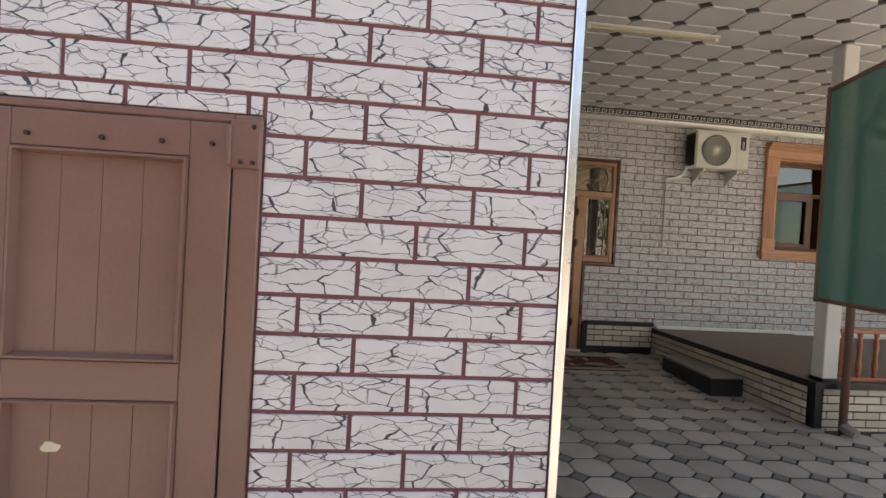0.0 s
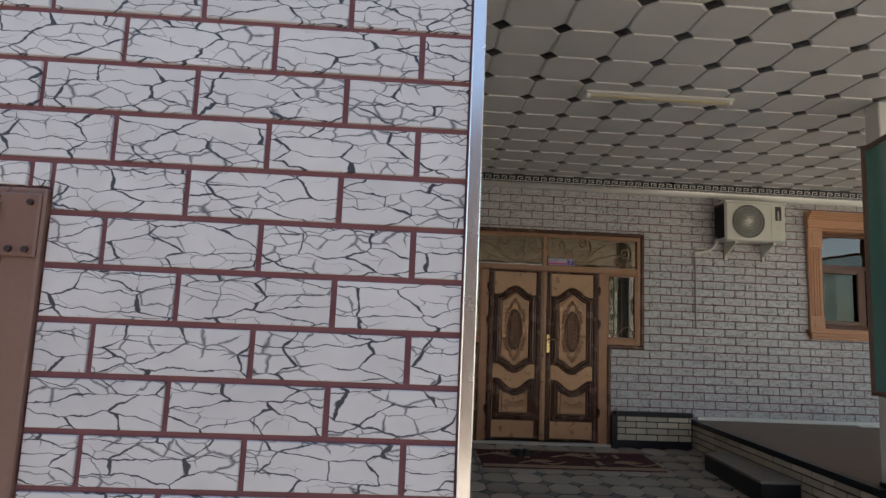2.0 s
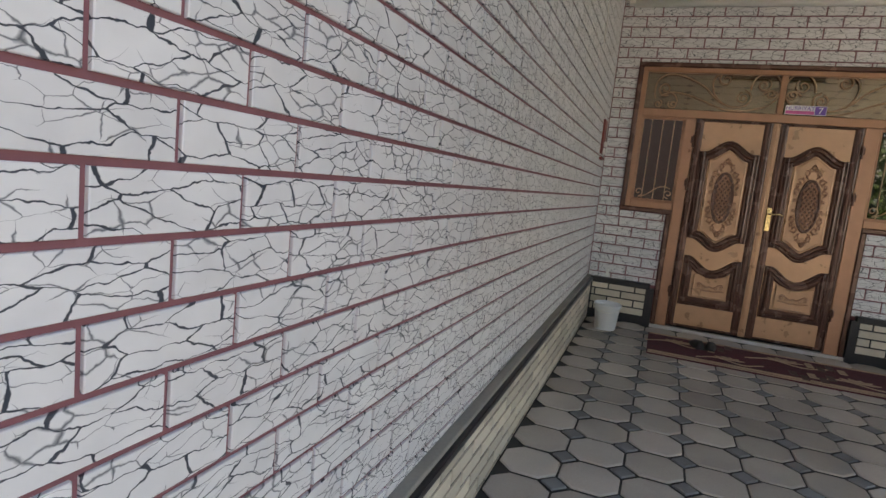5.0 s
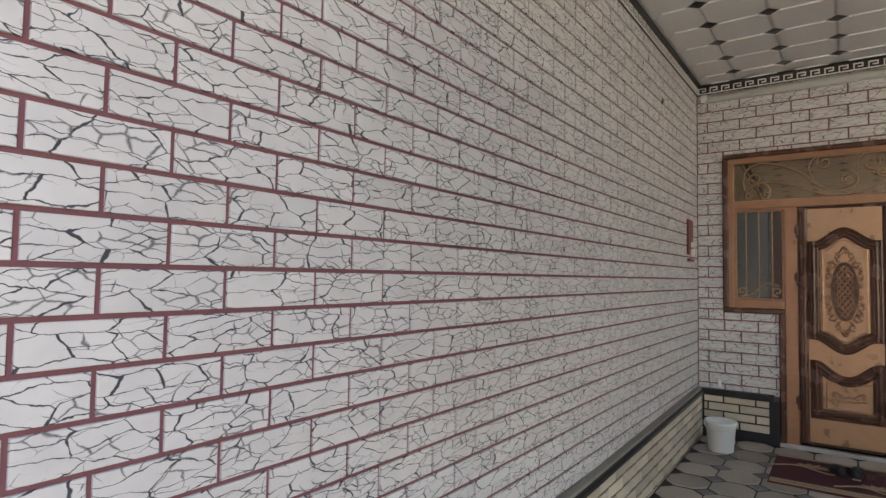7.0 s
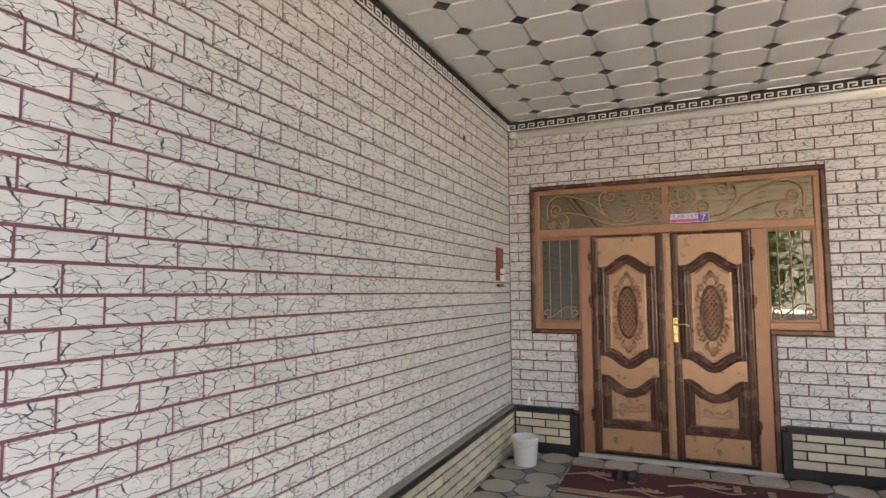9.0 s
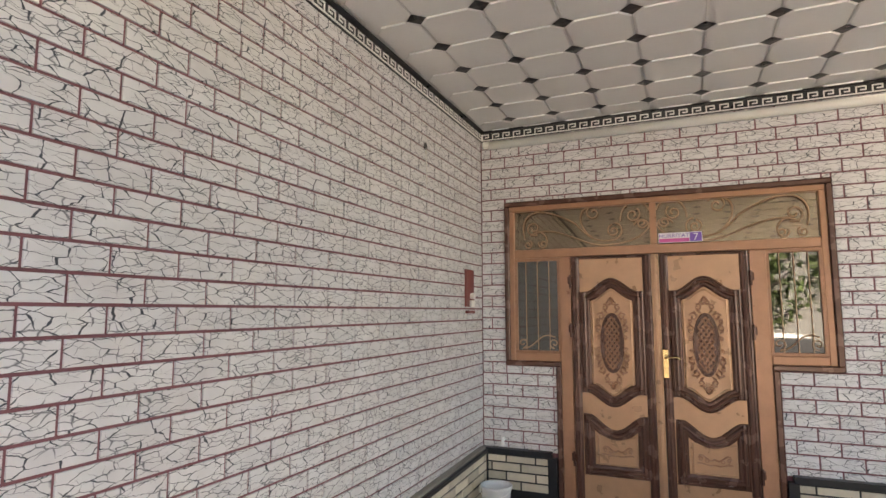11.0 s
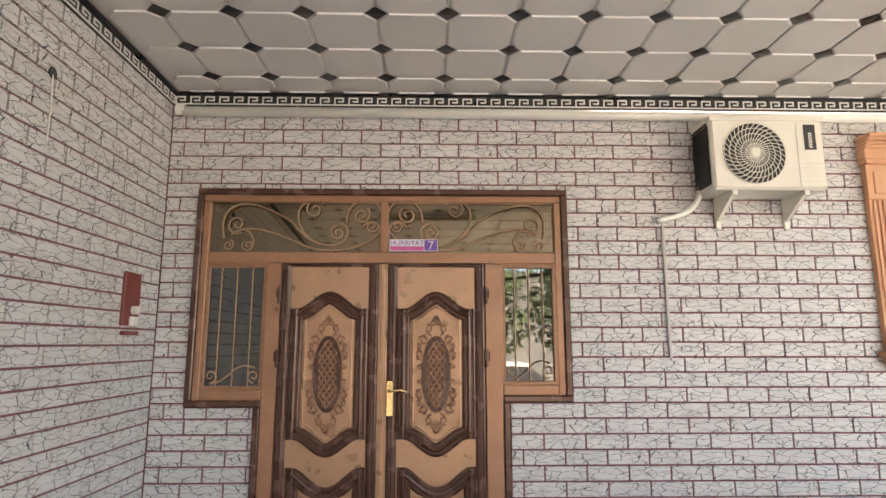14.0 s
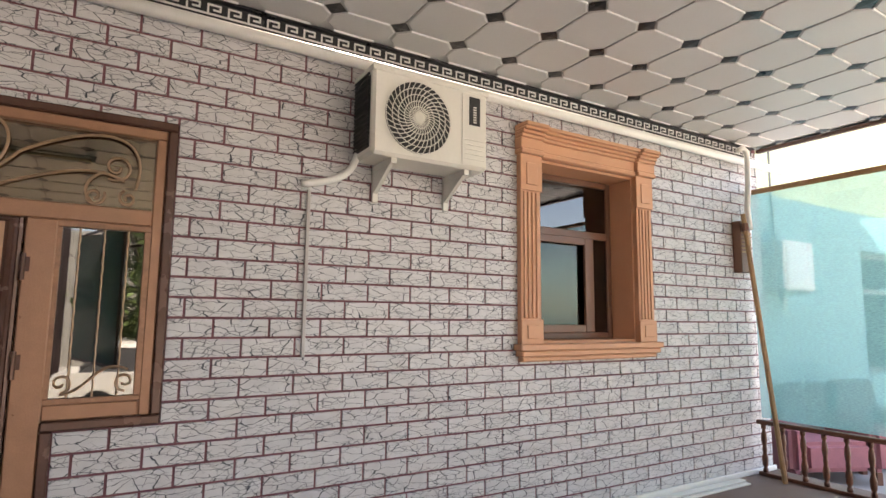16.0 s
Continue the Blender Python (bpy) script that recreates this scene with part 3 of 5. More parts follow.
    own("lower_carving", bm, CARVED, leaf)
    return leaf


d = thing("door_1", (1.55, 0, 0), "closed bronze-brown metal double door with carved panels, sidelights and a transom", "door", kind="structure")
x0, x1, zt, zl, zr, s0, s1 = D["x0"], D["x1"], D["top"], D["low"], D["lowr"], D["s0"], D["s1"]
w = 0.045
own("outer_moulding", boxes((x0, -0.03, zt - w, x1, 0.02, zt), (x0, -0.03, zl + w, x0 + w, 0.02, zt - w), (x1 - w, -0.03, zr + w, x1, 0.02, zt - w),
    (x0, -0.03, zl, s0 + w, 0.02, zl + w), (s1 - w, -0.03, zr, x1, 0.02, zr + w), (s0, -0.03, -0.06, s0 + w, 0.02, zl), (s1 - w, -0.03, -0.06, s1, 0.02, zr), bevel=0.008), DARK_BROWN, d, "dark brown outer moulding")
JL, JR, MX = 0.855, 2.265, 1.56
fr = [(x0 + w, -0.014, zt - w - 0.05, x1 - w, 0.04, zt - w), (x0 + w, -0.014, zl + w, x0 + w + 0.05, 0.04, zt - w - 0.05), (x1 - w - 0.05, -0.014, zr + w, x1 - w, 0.04, zt - w - 0.05),
      (x0 + w + 0.05, -0.018, 2.105, x1 - w - 0.05, 0.04, 2.185), (x0 + w + 0.05, -0.014, zl + w, s0 + w, 0.04, zl + w + 0.07), (s1 - w, -0.014, zr + w, x1 - w - 0.05, 0.04, zr + w + 0.07),
      (s0 + w, -0.018, -0.06, JL - 0.005, 0.04, 2.105), (JR + 0.005, -0.018, -0.06, s1 - w, 0.04, 2.105), (MX - 0.028, -0.018, 2.185, MX + 0.028, 0.04, zt - w - 0.05)]
own("frame", boxes(*fr, bevel=0.006), FRAME, d, "bronze-brown metal frame")
own("centre_strip", boxes((MX - 0.032, -0.030, -0.005, MX + 0.032, -0.012, 2.10), (MX - 0.014, -0.040, -0.005, MX + 0.014, -0.030, 2.10), bevel=0.004), COPPER, d, "bronze-brown meeting strip")
own("threshold", boxes((s0 - 0.01, -0.034, LOW, s1 + 0.01, 0.03, -0.03), bevel=0.004), DUCT, d, "pale worn threshold")
door_leaf(d, JL, MX - 0.034)
door_leaf(d, MX + 0.034, JR)
for x, z in ((JL - 0.01, 1.88), (JL - 0.01, 1.45), (JL - 0.01, 0.35), (JR + 0.01, 1.88), (JR + 0.01, 1.45), (JR + 0.01, 0.35)):
    bm = tube(bmesh.new(), [(x, -0.034, z - 0.06), (x, -0.034, z + 0.06)], 0.011, 8)
    box(bm, x - 0.024, -0.026, z - 0.02, x + 0.024, -0.018, z + 0.045)
    own("hinge", bm, DARK_BROWN, d, "dark brown barrel hinge")
bm = boxes((MX + 0.034, -0.052, 1.07, MX + 0.078, -0.040, 1.30), bevel=0.004)
h = own("handle_plate", bm, GOLD, d, "gold handle plate")
bm = tube(bmesh.new(), [(MX + 0.055, -0.05, 1.235), (MX + 0.055, -0.095, 1.235), (MX + 0.085, -0.102, 1.238), (MX + 0.135, -0.100, 1.243), (MX + 0.175, -0.096, 1.228)], 0.009, 8)
own("door_handle", bm, GOLD, h, "curved gold lever handle", smooth=True)
for a, b in ((x0 + w + 0.04, MX - 0.02), (MX + 0.02, x1 - w - 0.04)):
    # the transom glass leans back a little at its head
    bm = bmesh.new()
    v = [bm.verts.new((x, y + k, z)) for x in (a, b) for k in (0, 0.004) for z, y in ((2.18, 0.010), (zt - w - 0.04, 0.026))]
    for f in ((0, 1, 5, 4), (2, 6, 7, 3), (0, 4, 6, 2), (1, 3, 7, 5), (0, 2, 3, 1), (4, 5, 7, 6)):
        bm.faces.new([v[i] for i in f])
    own("pane", bm, TRANSOM, d, "bronze reflecting transom glass").visible_shadow = False
for a, b, zl in ((x0 + w + 0.045, s0 + w + 0.01, zl), (s1 - w - 0.01, x1 - w - 0.045, zr)):
    own("pane", boxes((a, 0.012, zl + w + 0.06, b, 0.018, 2.11)), PANE, d, "reflecting sidelight glass").visible_shadow = False
    own("glazing_bead", boxes((a, -0.010, 2.075, b, 0.012, 2.105), (a, -0.010, zl + w + 0.07, b, 0.012, zl + w + 0.095), (a + 0.0, -0.010, zl + w + 0.095, a + 0.03, 0.012, 2.075), (b - 0.03, -0.010, zl + w + 0.095, b, 0.012, 2.075), bevel=0.003), CARVED, d)
    for k in range(3):
        xx = a + (b - a) * (k + 1) / 4
        tw = [(xx + 0.0018 * math.cos(i * 1.9), 0.003 + 0.0018 * math.sin(i * 1.9), zl + w + 0.08 + i * (0.9 / 44)) for i in range(45)]
        own("iron_bar", tube(bmesh.new(), tw, 0.0045, 5), IRON, d, "twisted iron bar")
    bm = bmesh.new()
    m = (a + b) / 2
    tube(bm, spiral(a + 0.07, zl + w + 0.16, 0.045, 1.2, -1.5, 0.001, 1), 0.006, 5)
    tube(bm, spiral(b - 0.07, zl + w + 0.16, 0.045, 1.2, -1.5, 0.001, -1), 0.006, 5)
    tube(bm, bend((a + 0.07, zl + w + 0.11), (m, zl + w + 0.12), (m, zl + w + 0.28), (b - 0.06, zl + w + 0.215), 0.001), 0.006, 5)
    own("iron_scroll", bm, IRON, d, "wrought iron scroll")
for s in (-1, 1):
    bm = bmesh.new()
    X = lambda u: MX + s * u
    F = lambda pts: [(X(p[0]), p[1], p[2]) for p in pts]
    y, zb, zc = 0.002, 2.185, zt - w - 0.05
    P = lambda u, v: (u, zb + v)
    for a, b, c, e_ in ((P(1.13, 0.10), P(1.20, 0.36), P(1.00, 0.44), P(0.66, 0.22)), (P(0.66, 0.22), P(0.55, 0.08), P(0.45, 0.03), P(0.32, 0.06)), (P(0.32, 0.06), P(0.24, 0.09), P(0.24, 0.20), P(0.32, 0.21)),
                        (P(1.08, 0.13), P(0.95, 0.22), P(0.75, 0.13), P(0.55, 0.04)), (P(0.55, 0.04), P(0.38, -0.02), P(0.08, 0.03), P(0.03, 0.17)), (P(0.03, 0.17), P(0.05, 0.23), P(0.12, 0.24), P(0.16, 0.18)),
                        (P(0.56, 0.36), P(0.66, 0.32), P(0.62, 0.12), P(0.46, 0.06)), (P(0.27, 0.22), P(0.27, 0.42), P(0.06, 0.42), P(0.03, 0.30)), (P(1.0, 0.17), P(0.92, 0.14), P(0.90, 0.06), P(0.95, 0.02))):
        tube(bm, F(bend(a, b, c, e_, y)), 0.0075, 5)
    for cx, v, r, st, sg in ((1.045, 0.20, 0.07, 4.2, 1), (0.96, 0.05, 0.045, 0.5, -1), (1.10, 0.05, 0.040, 2.0, 1), (0.50, 0.31, 0.075, 2.6, -1), (0.165, 0.27, 0.065, 2.2, 1), (0.33, 0.14, 0.055, 1.4, -1), (0.09, 0.19, 0.045, 3.0, 1)):
        tube(bm, F(spiral(cx, zb + v, r, 1.35, st, y, sg)), 0.007, 5)
    own("transom_scrollwork", bm, IRON, d, "bronze wrought iron scrollwork")

# street number plate
e = thing("number_plate", (1.72, -0.02, 2.2), "pink and violet street name plate on the transom", "sign")
own("plate", boxes((1.60, -0.030, 2.19, 1.94, -0.022, 2.275)), SIGN_WHITE, e)
own("pink_band", boxes((1.605, -0.033, 2.195, 1.84, -0.030, 2.225)), PINK_SIGN, e)
own("violet_field", boxes((1.845, -0.033, 2.195, 1.935, -0.030, 2.27)), VIOLET, e)


def lettering(text, size, x, y, z, mat, parent):
    c = bpy.data.curves.new("lettering", "FONT")
    c.body, c.size, c.extrude, c.align_x = text, size, 0.0008, "CENTER"
    o = new("lettering", c)
    c.materials.append(mat)
    o.matrix_world = pose(x, y, z, 90, 0, 0)
    bpy.context.view_layer.update()
    me = bpy.data.meshes.new_from_object(o.evaluated_get(bpy.context.evaluated_depsgraph_get()))
    bpy.data.objects.remove(o)
    t = new("lettering", me)
    t.parent = parent
    t.matrix_basis = Matrix.Translation(parent.location).inverted() @ pose(x, y, z, 90, 0, 0)
    return t


lettering("HURRIYAT", 0.050, 1.722, -0.0335, 2.232, VIOLET, e)
lettering("7", 0.085, 1.89, -0.0345, 2.203, SIGN_WHITE, e)

# ---------------------------------------------------------------- window
d = thing("window_1", (5.95, 0, 1.35), "brown-framed window in a moulded apricot plaster surround", "window", kind="structure")
a, b, z0, z1 = WIN
own("sill", boxes((a - 0.21, -0.10, z0 - 0.045, b + 0.21, 0.0, z0), (a - 0.19, -0.085, z0 - 0.085, b + 0.19, 0.0, z0 - 0.045), (a - 0.17, -0.06, z0 - 0.12, b + 0.17, 0.0, z0 - 0.085), bevel=0.008), APRICOT, d, "stepped apricot sill")
own("cornice", boxes(*[(p, -q - dy, z1 + lo, p2, -0.002, z1 + hi) for p, p2, dy in ((a - 0.19, a + 0.02, 0.03), (a + 0.02, b - 0.02, 0.0), (b - 0.02, b + 0.19, 0.03)) for q, lo, hi in ((0.06, 0.0, 0.035), (0.05, 0.035, 0.115), (0.065, 0.115, 0.14), (0.08, 0.14, 0.165), (0.105, 0.165, 0.185), (0.12, 0.185, 0.215))], bevel=0.006), APRICOT, d, "stepped apricot cornice")
for p in (a - 0.170, b - 0.010):
    own("pilaster", boxes((p, -0.045, z0, p + 0.18, 0.0, z1), (p - 0.008, -0.06, z0, p + 0.188, -0.045, z0 + 0.17), (p - 0.008, -0.06, z1 - 0.26, p + 0.188, -0.045, z1), (p + 0.04, -0.068, z1 - 0.22, p + 0.14, -0.06, z1 - 0.06), (p + 0.04, -0.068, z0 + 0.04, p + 0.14, -0.06, z0 + 0.13),
        *[(p + 0.022 + k * 0.037, -0.056, z0 + 0.18, p + 0.044 + k * 0.037, -0.045, z1 - 0.27) for k in range(4)], bevel=0.003), APRICOT, d, "fluted apricot pilaster")
own("reveal", boxes((a - 0.004, 0.0, z0 - 0.0, a + 0.02, 0.285, z1), (b - 0.02, 0.0, z0, b + 0.004, 0.285, z1), (a + 0.02, 0.0, z1 - 0.02, b - 0.02, 0.285, z1), (a + 0.02, 0.0, z0, b - 0.02, 0.285, z0 + 0.02)), APRICOT, d)
a, b, z0, z1 = a + 0.02, b - 0.02, z0 + 0.02, z1 - 0.02
zm, y0, y1 = 2.36, 0.22, 0.275
own("frame", boxes((a, y0, z0, a + 0.05, y1, z1), (b - 0.05, y0, z0, b, y1, z1), (a + 0.05, y0, z1 - 0.05, b - 0.05, y1, z1), (a + 0.05, y0, z0, b - 0.05, y1, z0 + 0.05), (a + 0.05, y0, zm - 0.03, b - 0.05, y1, zm + 0.03), (a + 0.72, y0, z0 + 0.05, a + 0.79, y1, zm - 0.03), bevel=0.006), WINFRAME, d, "brown window frame")
own("sash", boxes((a + 0.12, y0 - 0.03, z0 + 0.05, a + 0.18, y0 - 0.002, zm - 0.03), (a + 0.66, y0 - 0.03, z0 + 0.05, a + 0.72, y0 - 0.002, zm - 0.03), (a + 0.18, y0 - 0.03, zm - 0.09, a + 0.66, y0 - 0.002, zm - 0.03), (a + 0.18, y0 - 0.03, z0 + 0.05, a + 0.66, y0 - 0.002, z0 + 0.11), bevel=0.005), WINFRAME, d, "brown opening sash")
own("pane", boxes((a + 0.05, y0 + 0.02, zm + 0.03, b - 0.05, y0 + 0.026, z1 - 0.05)), DARK_PANE, d, "dark reflecting glass").visible_shadow = False
own("pane", boxes((a + 0.05, y0 + 0.02, z0 + 0.05, b - 0.05, y0 + 0.026, zm - 0.03)), DARK_PANE, d, "dark reflecting glass").visible_shadow = False

# ---------------------------------------------------------------- air conditioners
def aircon(name, x, y, z, w, dep, h, label):
    """Outdoor unit with its front at y, left end at x, top at z."""
    e = thing(name, (x + w / 2, y + dep / 2, z - h), label, "air conditioner")
    own("casing", boxes((x, y, z - h, x + w, y + dep, z), bevel=0.018), AC_WHITE, e, "cream enamelled casing")
    own("lid", boxes((x - 0.008, y - 0.008, z - 0.03, x + w + 0.008, y + dep + 0.004, z + 0.006), bevel=0.006), AC_WHITE, e)
    own("coil_back", boxes((x - 0.003, y + 0.035, z - h + 0.04, x - 0.0005, y + dep - 0.015, z - 0.05)), AC_DARK, e, "dark heat exchanger")
    for k in range(20):
        own("fin", boxes((x - 0.012, y + 0.04, z - h + 0.05 + k * 0.022, x - 0.003, y + dep - 0.02, z - h + 0.062 + k * 0.022)), AC_DARK, e)
    cx, cz, r = x + w * 0.37, z - h * 0.51, h * 0.42
    bm = bmesh.new()
    ring = [(cx + r * math.cos(k * math.pi / 24), cz + r * math.sin(k * math.pi / 24)) for k in range(48)]
    loops = ribbon(bm, ring, [(0, 0.001), (0.006, 0.001)], y)
    fill(bm, loops[-1])
    own("fan_opening", bm, AC_DARK, e, "dark fan opening")
    bm = bmesh.new()
    for s in (1.0, 0.82, 0.64, 0.46, 0.3):
        tube(bm, [(cx + r * s * math.cos(k * math.pi / 20), y - 0.012, cz + r * s * math.sin(k * math.pi / 20)) for k in range(41)], 0.003, 4)
    for k in range(34):
        a = k * 2 * math.pi / 34
        tube(bm, [(cx + r * q * math.cos(a - 0.9 * q), y - 0.014, cz + r * q * math.sin(a - 0.9 * q)) for q in (0.16, 0.4, 0.6, 0.8, 1.0)], 0.0032, 4)
    own("fan_grille", bm, AC_WHITE, e, "swirled cream wire grille")
    hub = [(cx + r * 0.17 * math.cos(k * math.pi / 10), cz + r * 0.17 * math.sin(k * math.pi / 10)) for k in range(20)]
    bm = bmesh.new()
    loops = ribbon(bm, hub, [(0, 0.006), (0.004, 0.018), (0.010, 0.020)], y)
    fill(bm, loops[-1])
    own("fan_hub", bm, AC_WHITE, e)
    own("service_panel", boxes((x + w * 0.755, y - 0.004, z - h + 0.02, x + w - 0.015, y + 0.01, z - 0.04), *[(x + w * 0.775, y - 0.008, z - h + 0.06 + k * 0.03, x + w - 0.03, y - 0.004, z - h + 0.066 + k * 0.03) for k in range(5)], bevel=0.002), AC_WHITE, e)
    own("label_strip", boxes((x + w * 0.82, y - 0.008, z - 0.235, x + w * 0.92, y - 0.004, z - 0.055)), AC_DARK, e, "dark label strip")
    own("label_marks", boxes(*[(x + w * 0.855, y - 0.0095, z - 0.22 + k * 0.016, x + w * 0.885, y - 0.008, z - 0.212 + k * 0.016) for k in range(7)]), AC_WHITE, e)
    for bx in (x + 0.13, x + w - 0.16):
        bm = boxes((bx, y + 0.02, z - h - 0.035, bx + 0.035, -0.002, z - h - 0.001), (bx, -0.022, z - h - 0.22, bx + 0.035, -0.002, z - h - 0.035))
        v = [bm.verts.new(p) for p in ((bx + 0.004, y + 0.05, z - h - 0.035), (bx + 0.004, -0.02, z - h - 0.035), (bx + 0.004, -0.02, z - h - 0.17), (bx + 0.03, y + 0.05, z - h - 0.035), (bx + 0.03, -0.02, z - h - 0.035), (bx + 0.03, -0.02, z - h - 0.17))]
        for f in ((0, 1, 2), (5, 4, 3), (0, 2, 5, 3), (0, 3, 4, 1), (1, 4, 5, 2)):
            bm.faces.new([v[i] for i in f])
        own("bracket", bm, AC_WHITE, e, "white metal wall bracket")
    return e


aircon("air_conditioner", 3.815, -0.29, 3.10, 0.79, 0.27, 0.515, "cream outdoor air conditioner on white wall brackets under the ceiling")
e = thing("refrigerant_pipe", (3.7, -0.03, 2.4), "white insulated pipe running from the air conditioner to the wall", "pipe")
own("hose", tube(bmesh.new(), bend((3.83, 2.66), (3.80, 2.48), (3.70, 2.45), (3.50, 2.41), -0.06), 0.022, 8), PVC, e, smooth=True)
own("cable_duct", boxes((3.545, -0.022, 1.45, 3.565, -0.004, 2.39), bevel=0.003), DUCT, e, "thin weathered cable duct")
e = thing("drain_pipe", (4, -0.06, 3.22), "long cream plastic pipe under the ceiling border", "pipe")
own("pipe", tube(bmesh.new(), [(0.10, -0.055, 3.205), (9.0, -0.055, 3.195)], 0.038, 10), PVC, e, smooth=True)
own("end_cap", tube(bmesh.new(), [(0.055, -0.06, 3.215), (0.115, -0.06, 3.215)], 0.038, 10), PVC, e)
own("elbow_hose", tube(bmesh.new(), [(7.60, -0.12, 3.26), (7.66, -0.13, 3.29), (7.71, -0.13, 3.27), (7.725, -0.13, 3.20), (7.72, -0.13, 2.95), (7.70, -0.12, 2.72), (7.74, -0.11, 2.52)], 0.026, 8), PVC, e, smooth=True)
for x in (0.9, 2.3, 3.65, 5.0, 6.4, 7.7):
    own("clip", boxes((x, -0.03, 3.17, x + 0.02, -0.004, 3.26)), PVC, e)

# ---------------------------------------------------------------- gate in the front wall
d = thing("door_2", (-1.4, YF, 0), "brown painted wooden gate with recessed grooved panels", "door", kind="structure")
yf = YF - 0.012
own("frame", boxes((GX1 - 0.07, yf, LOW, GX1 + 0.0, YF + 0.12, GZ), (GX0, yf, LOW, GX0 + 0.07, YF + 0.12, GZ), (GX0 + 0.07, yf, GZ - 0.02, GX1 - 0.07, YF + 0.12, GZ), bevel=0.004), GATE, d, "brown gate frame")
lx0, lx1, lz1 = GX0 + 0.074, GX1 - 0.074, GZ - 0.024
cols = ((-1.90, -1.48), (-1.40, -0.985))
rowsz = ((0.12, 0.955), (1.055, 1.575))
leaf = own("leaf", boxes((lx0, YF + 0.03, -0.2, lx1, YF + 0.06, lz1)), GATE, d, "brown plank panel leaf")
st = [(lx0, yf - 0.004, -0.2, cols[0][0], YF + 0.03, lz1), (cols[0][1], yf - 0.004, -0.2, cols[1][0], YF + 0.03, lz1), (cols[1][1], yf - 0.004, -0.2, lx1, YF + 0.03, lz1)]
for c0, c1 in cols:
    st += [(c0, yf - 0.003, -0.2, c1, YF + 0.03, rowsz[0][0]), (c0, yf - 0.003, rowsz[0][1], c1, YF + 0.03, rowsz[1][0]), (c0, yf - 0.003, rowsz[1][1], c1, YF + 0.03, lz1)]
own("stiles_and_rails", boxes(*st, bevel=0.003), GATE, leaf)
for c0, c1 in cols:
    for r0, r1 in rowsz:
        bm = bmesh.new()
        ribbon(bm, [(c0, r0), (c1, r0), (c1, r1), (c0, r1)], [(0, 0.002), (0.006, 0.014), (0.014, 0.014), (0.020, 0.0), (0.026, -0.013)], yf)
        own("panel_bead", bm, GATE, leaf)
        n = 4
        for k in range(n):
            w = (c1 - c0 - 0.03) / n
            own("board", boxes((c0 + 0.015 + k * w + 0.0004, YF - 0.0 , r0 + 0.01, c0 + 0.015 + (k + 1) * w - 0.0004, YF + 0.032, r1 - 0.01), bevel=0.0012), GATE, leaf)
own("hinge_plate", boxes((GX1 - 0.078, yf - 0.008, GZ - 0.135, GX1 - 0.004, yf - 0.001, GZ - 0.012), (GX1 - 0.086, yf - 0.014, GZ - 0.13, GX1 - 0.074, yf - 0.004, GZ - 0.03), bevel=0.003), GATE, d, "painted steel hinge plate")
for x, z in ((-1.36, GZ - 0.085), (-1.19, GZ - 0.083), (-1.05, GZ - 0.081), (-0.93, GZ - 0.079), (-0.83, GZ - 0.03), (-0.86, GZ - 0.12), (-0.83, GZ - 0.12)):
    own("screw", tube(bmesh.new(), [(x, yf - 0.014, z), (x, yf - 0.002, z)], 0.006, 8), GATE_DARK, d)
bm = bmesh.new()
o = [(-1.285 + 0.024 * math.cos(k * 0.5236) * (1 + 0.15 * math.sin(k * 2.1)), 0.832 + 0.014 * math.sin(k * 0.5236) * (1 + 0.2 * math.cos(k * 1.7))) for k in range(12)]
fill(bm, ribbon(bm, o, [(0, 0.0005), (0.001, 0.002)], YF)[-1])
own("chipped_patch", bm, CHIP, d, "bare cream patch of chipped paint")

# ---------------------------------------------------------------- small things by the door
bx, by, bz = 0.285, -0.50, yard(-0.5) - 0.002
e = thing("bucket", (bx, by, bz), "white plastic bucket standing in the corner by the door", "bucket")
bm = lathe(bmesh.new(), [(0.095, bz), (0.10, bz + 0.005), (0.122, bz + 0.235), (0.131, bz + 0.24), (0.131, bz + 0.262), (0.121, bz + 0.262), (0.117, bz + 0.225), (0.095, bz + 0.012)], bx, by, 28)
own("pail", bm, BUCKET, e, smooth=True)
own("bail", tube(bmesh.new(), [(bx + 0.134 * math.cos(a), by + 0.134 * math.sin(a), bz + 0.245 + 0.06 * math.sin(a)) for a in [k * math.pi / 12 + math.pi for k in range(13)]], 0.003, 5), PVC, e)
MAT = (0.70, 2.68, -1.10, -0.36)
e = thing("doormat", (1.7, -0.73, yard(-0.73)), "maroon floral doormat with tan borders in front of the double door", "mat")
bm = bmesh.new()
nx_, ny_ = 44, 14
g = []
for i in range(nx_ + 1):
    g.append([])
    for j in range(ny_ + 1):
        y = MAT[2] + (MAT[3] - MAT[2]) * j / ny_
        g[-1].append(bm.verts.new((MAT[0] + (MAT[1] - MAT[0]) * i / nx_, y, yard(y) + 0.011 + 0.003 * noise.noise((i * 0.3, j * 0.4, 2)))))
for i in range(nx_):
    for j in range(ny_):
        bm.faces.new((g[i][j], g[i + 1][j], g[i + 1][j + 1], g[i][j + 1]))
r = bmesh.ops.extrude_face_region(bm, geom=bm.faces[:])
for q in r["geom"]:
    if isinstance(q, bmesh.types.BMVert):
        q.co.z = yard(q.co.y) - 0.001
own("mat_body", bm, MAROON, e)
TAN = material("tan_mat_pile", (0.40, 0.29, 0.20), 0.95, vary=0.25, scale=20, bump=0.5, bump_scale=300)
BROWN_PILE = material("brown_mat_pile", (0.10, 0.06, 0.05), 0.95, vary=0.25, scale=20, bump=0.5, bump_scale=300)


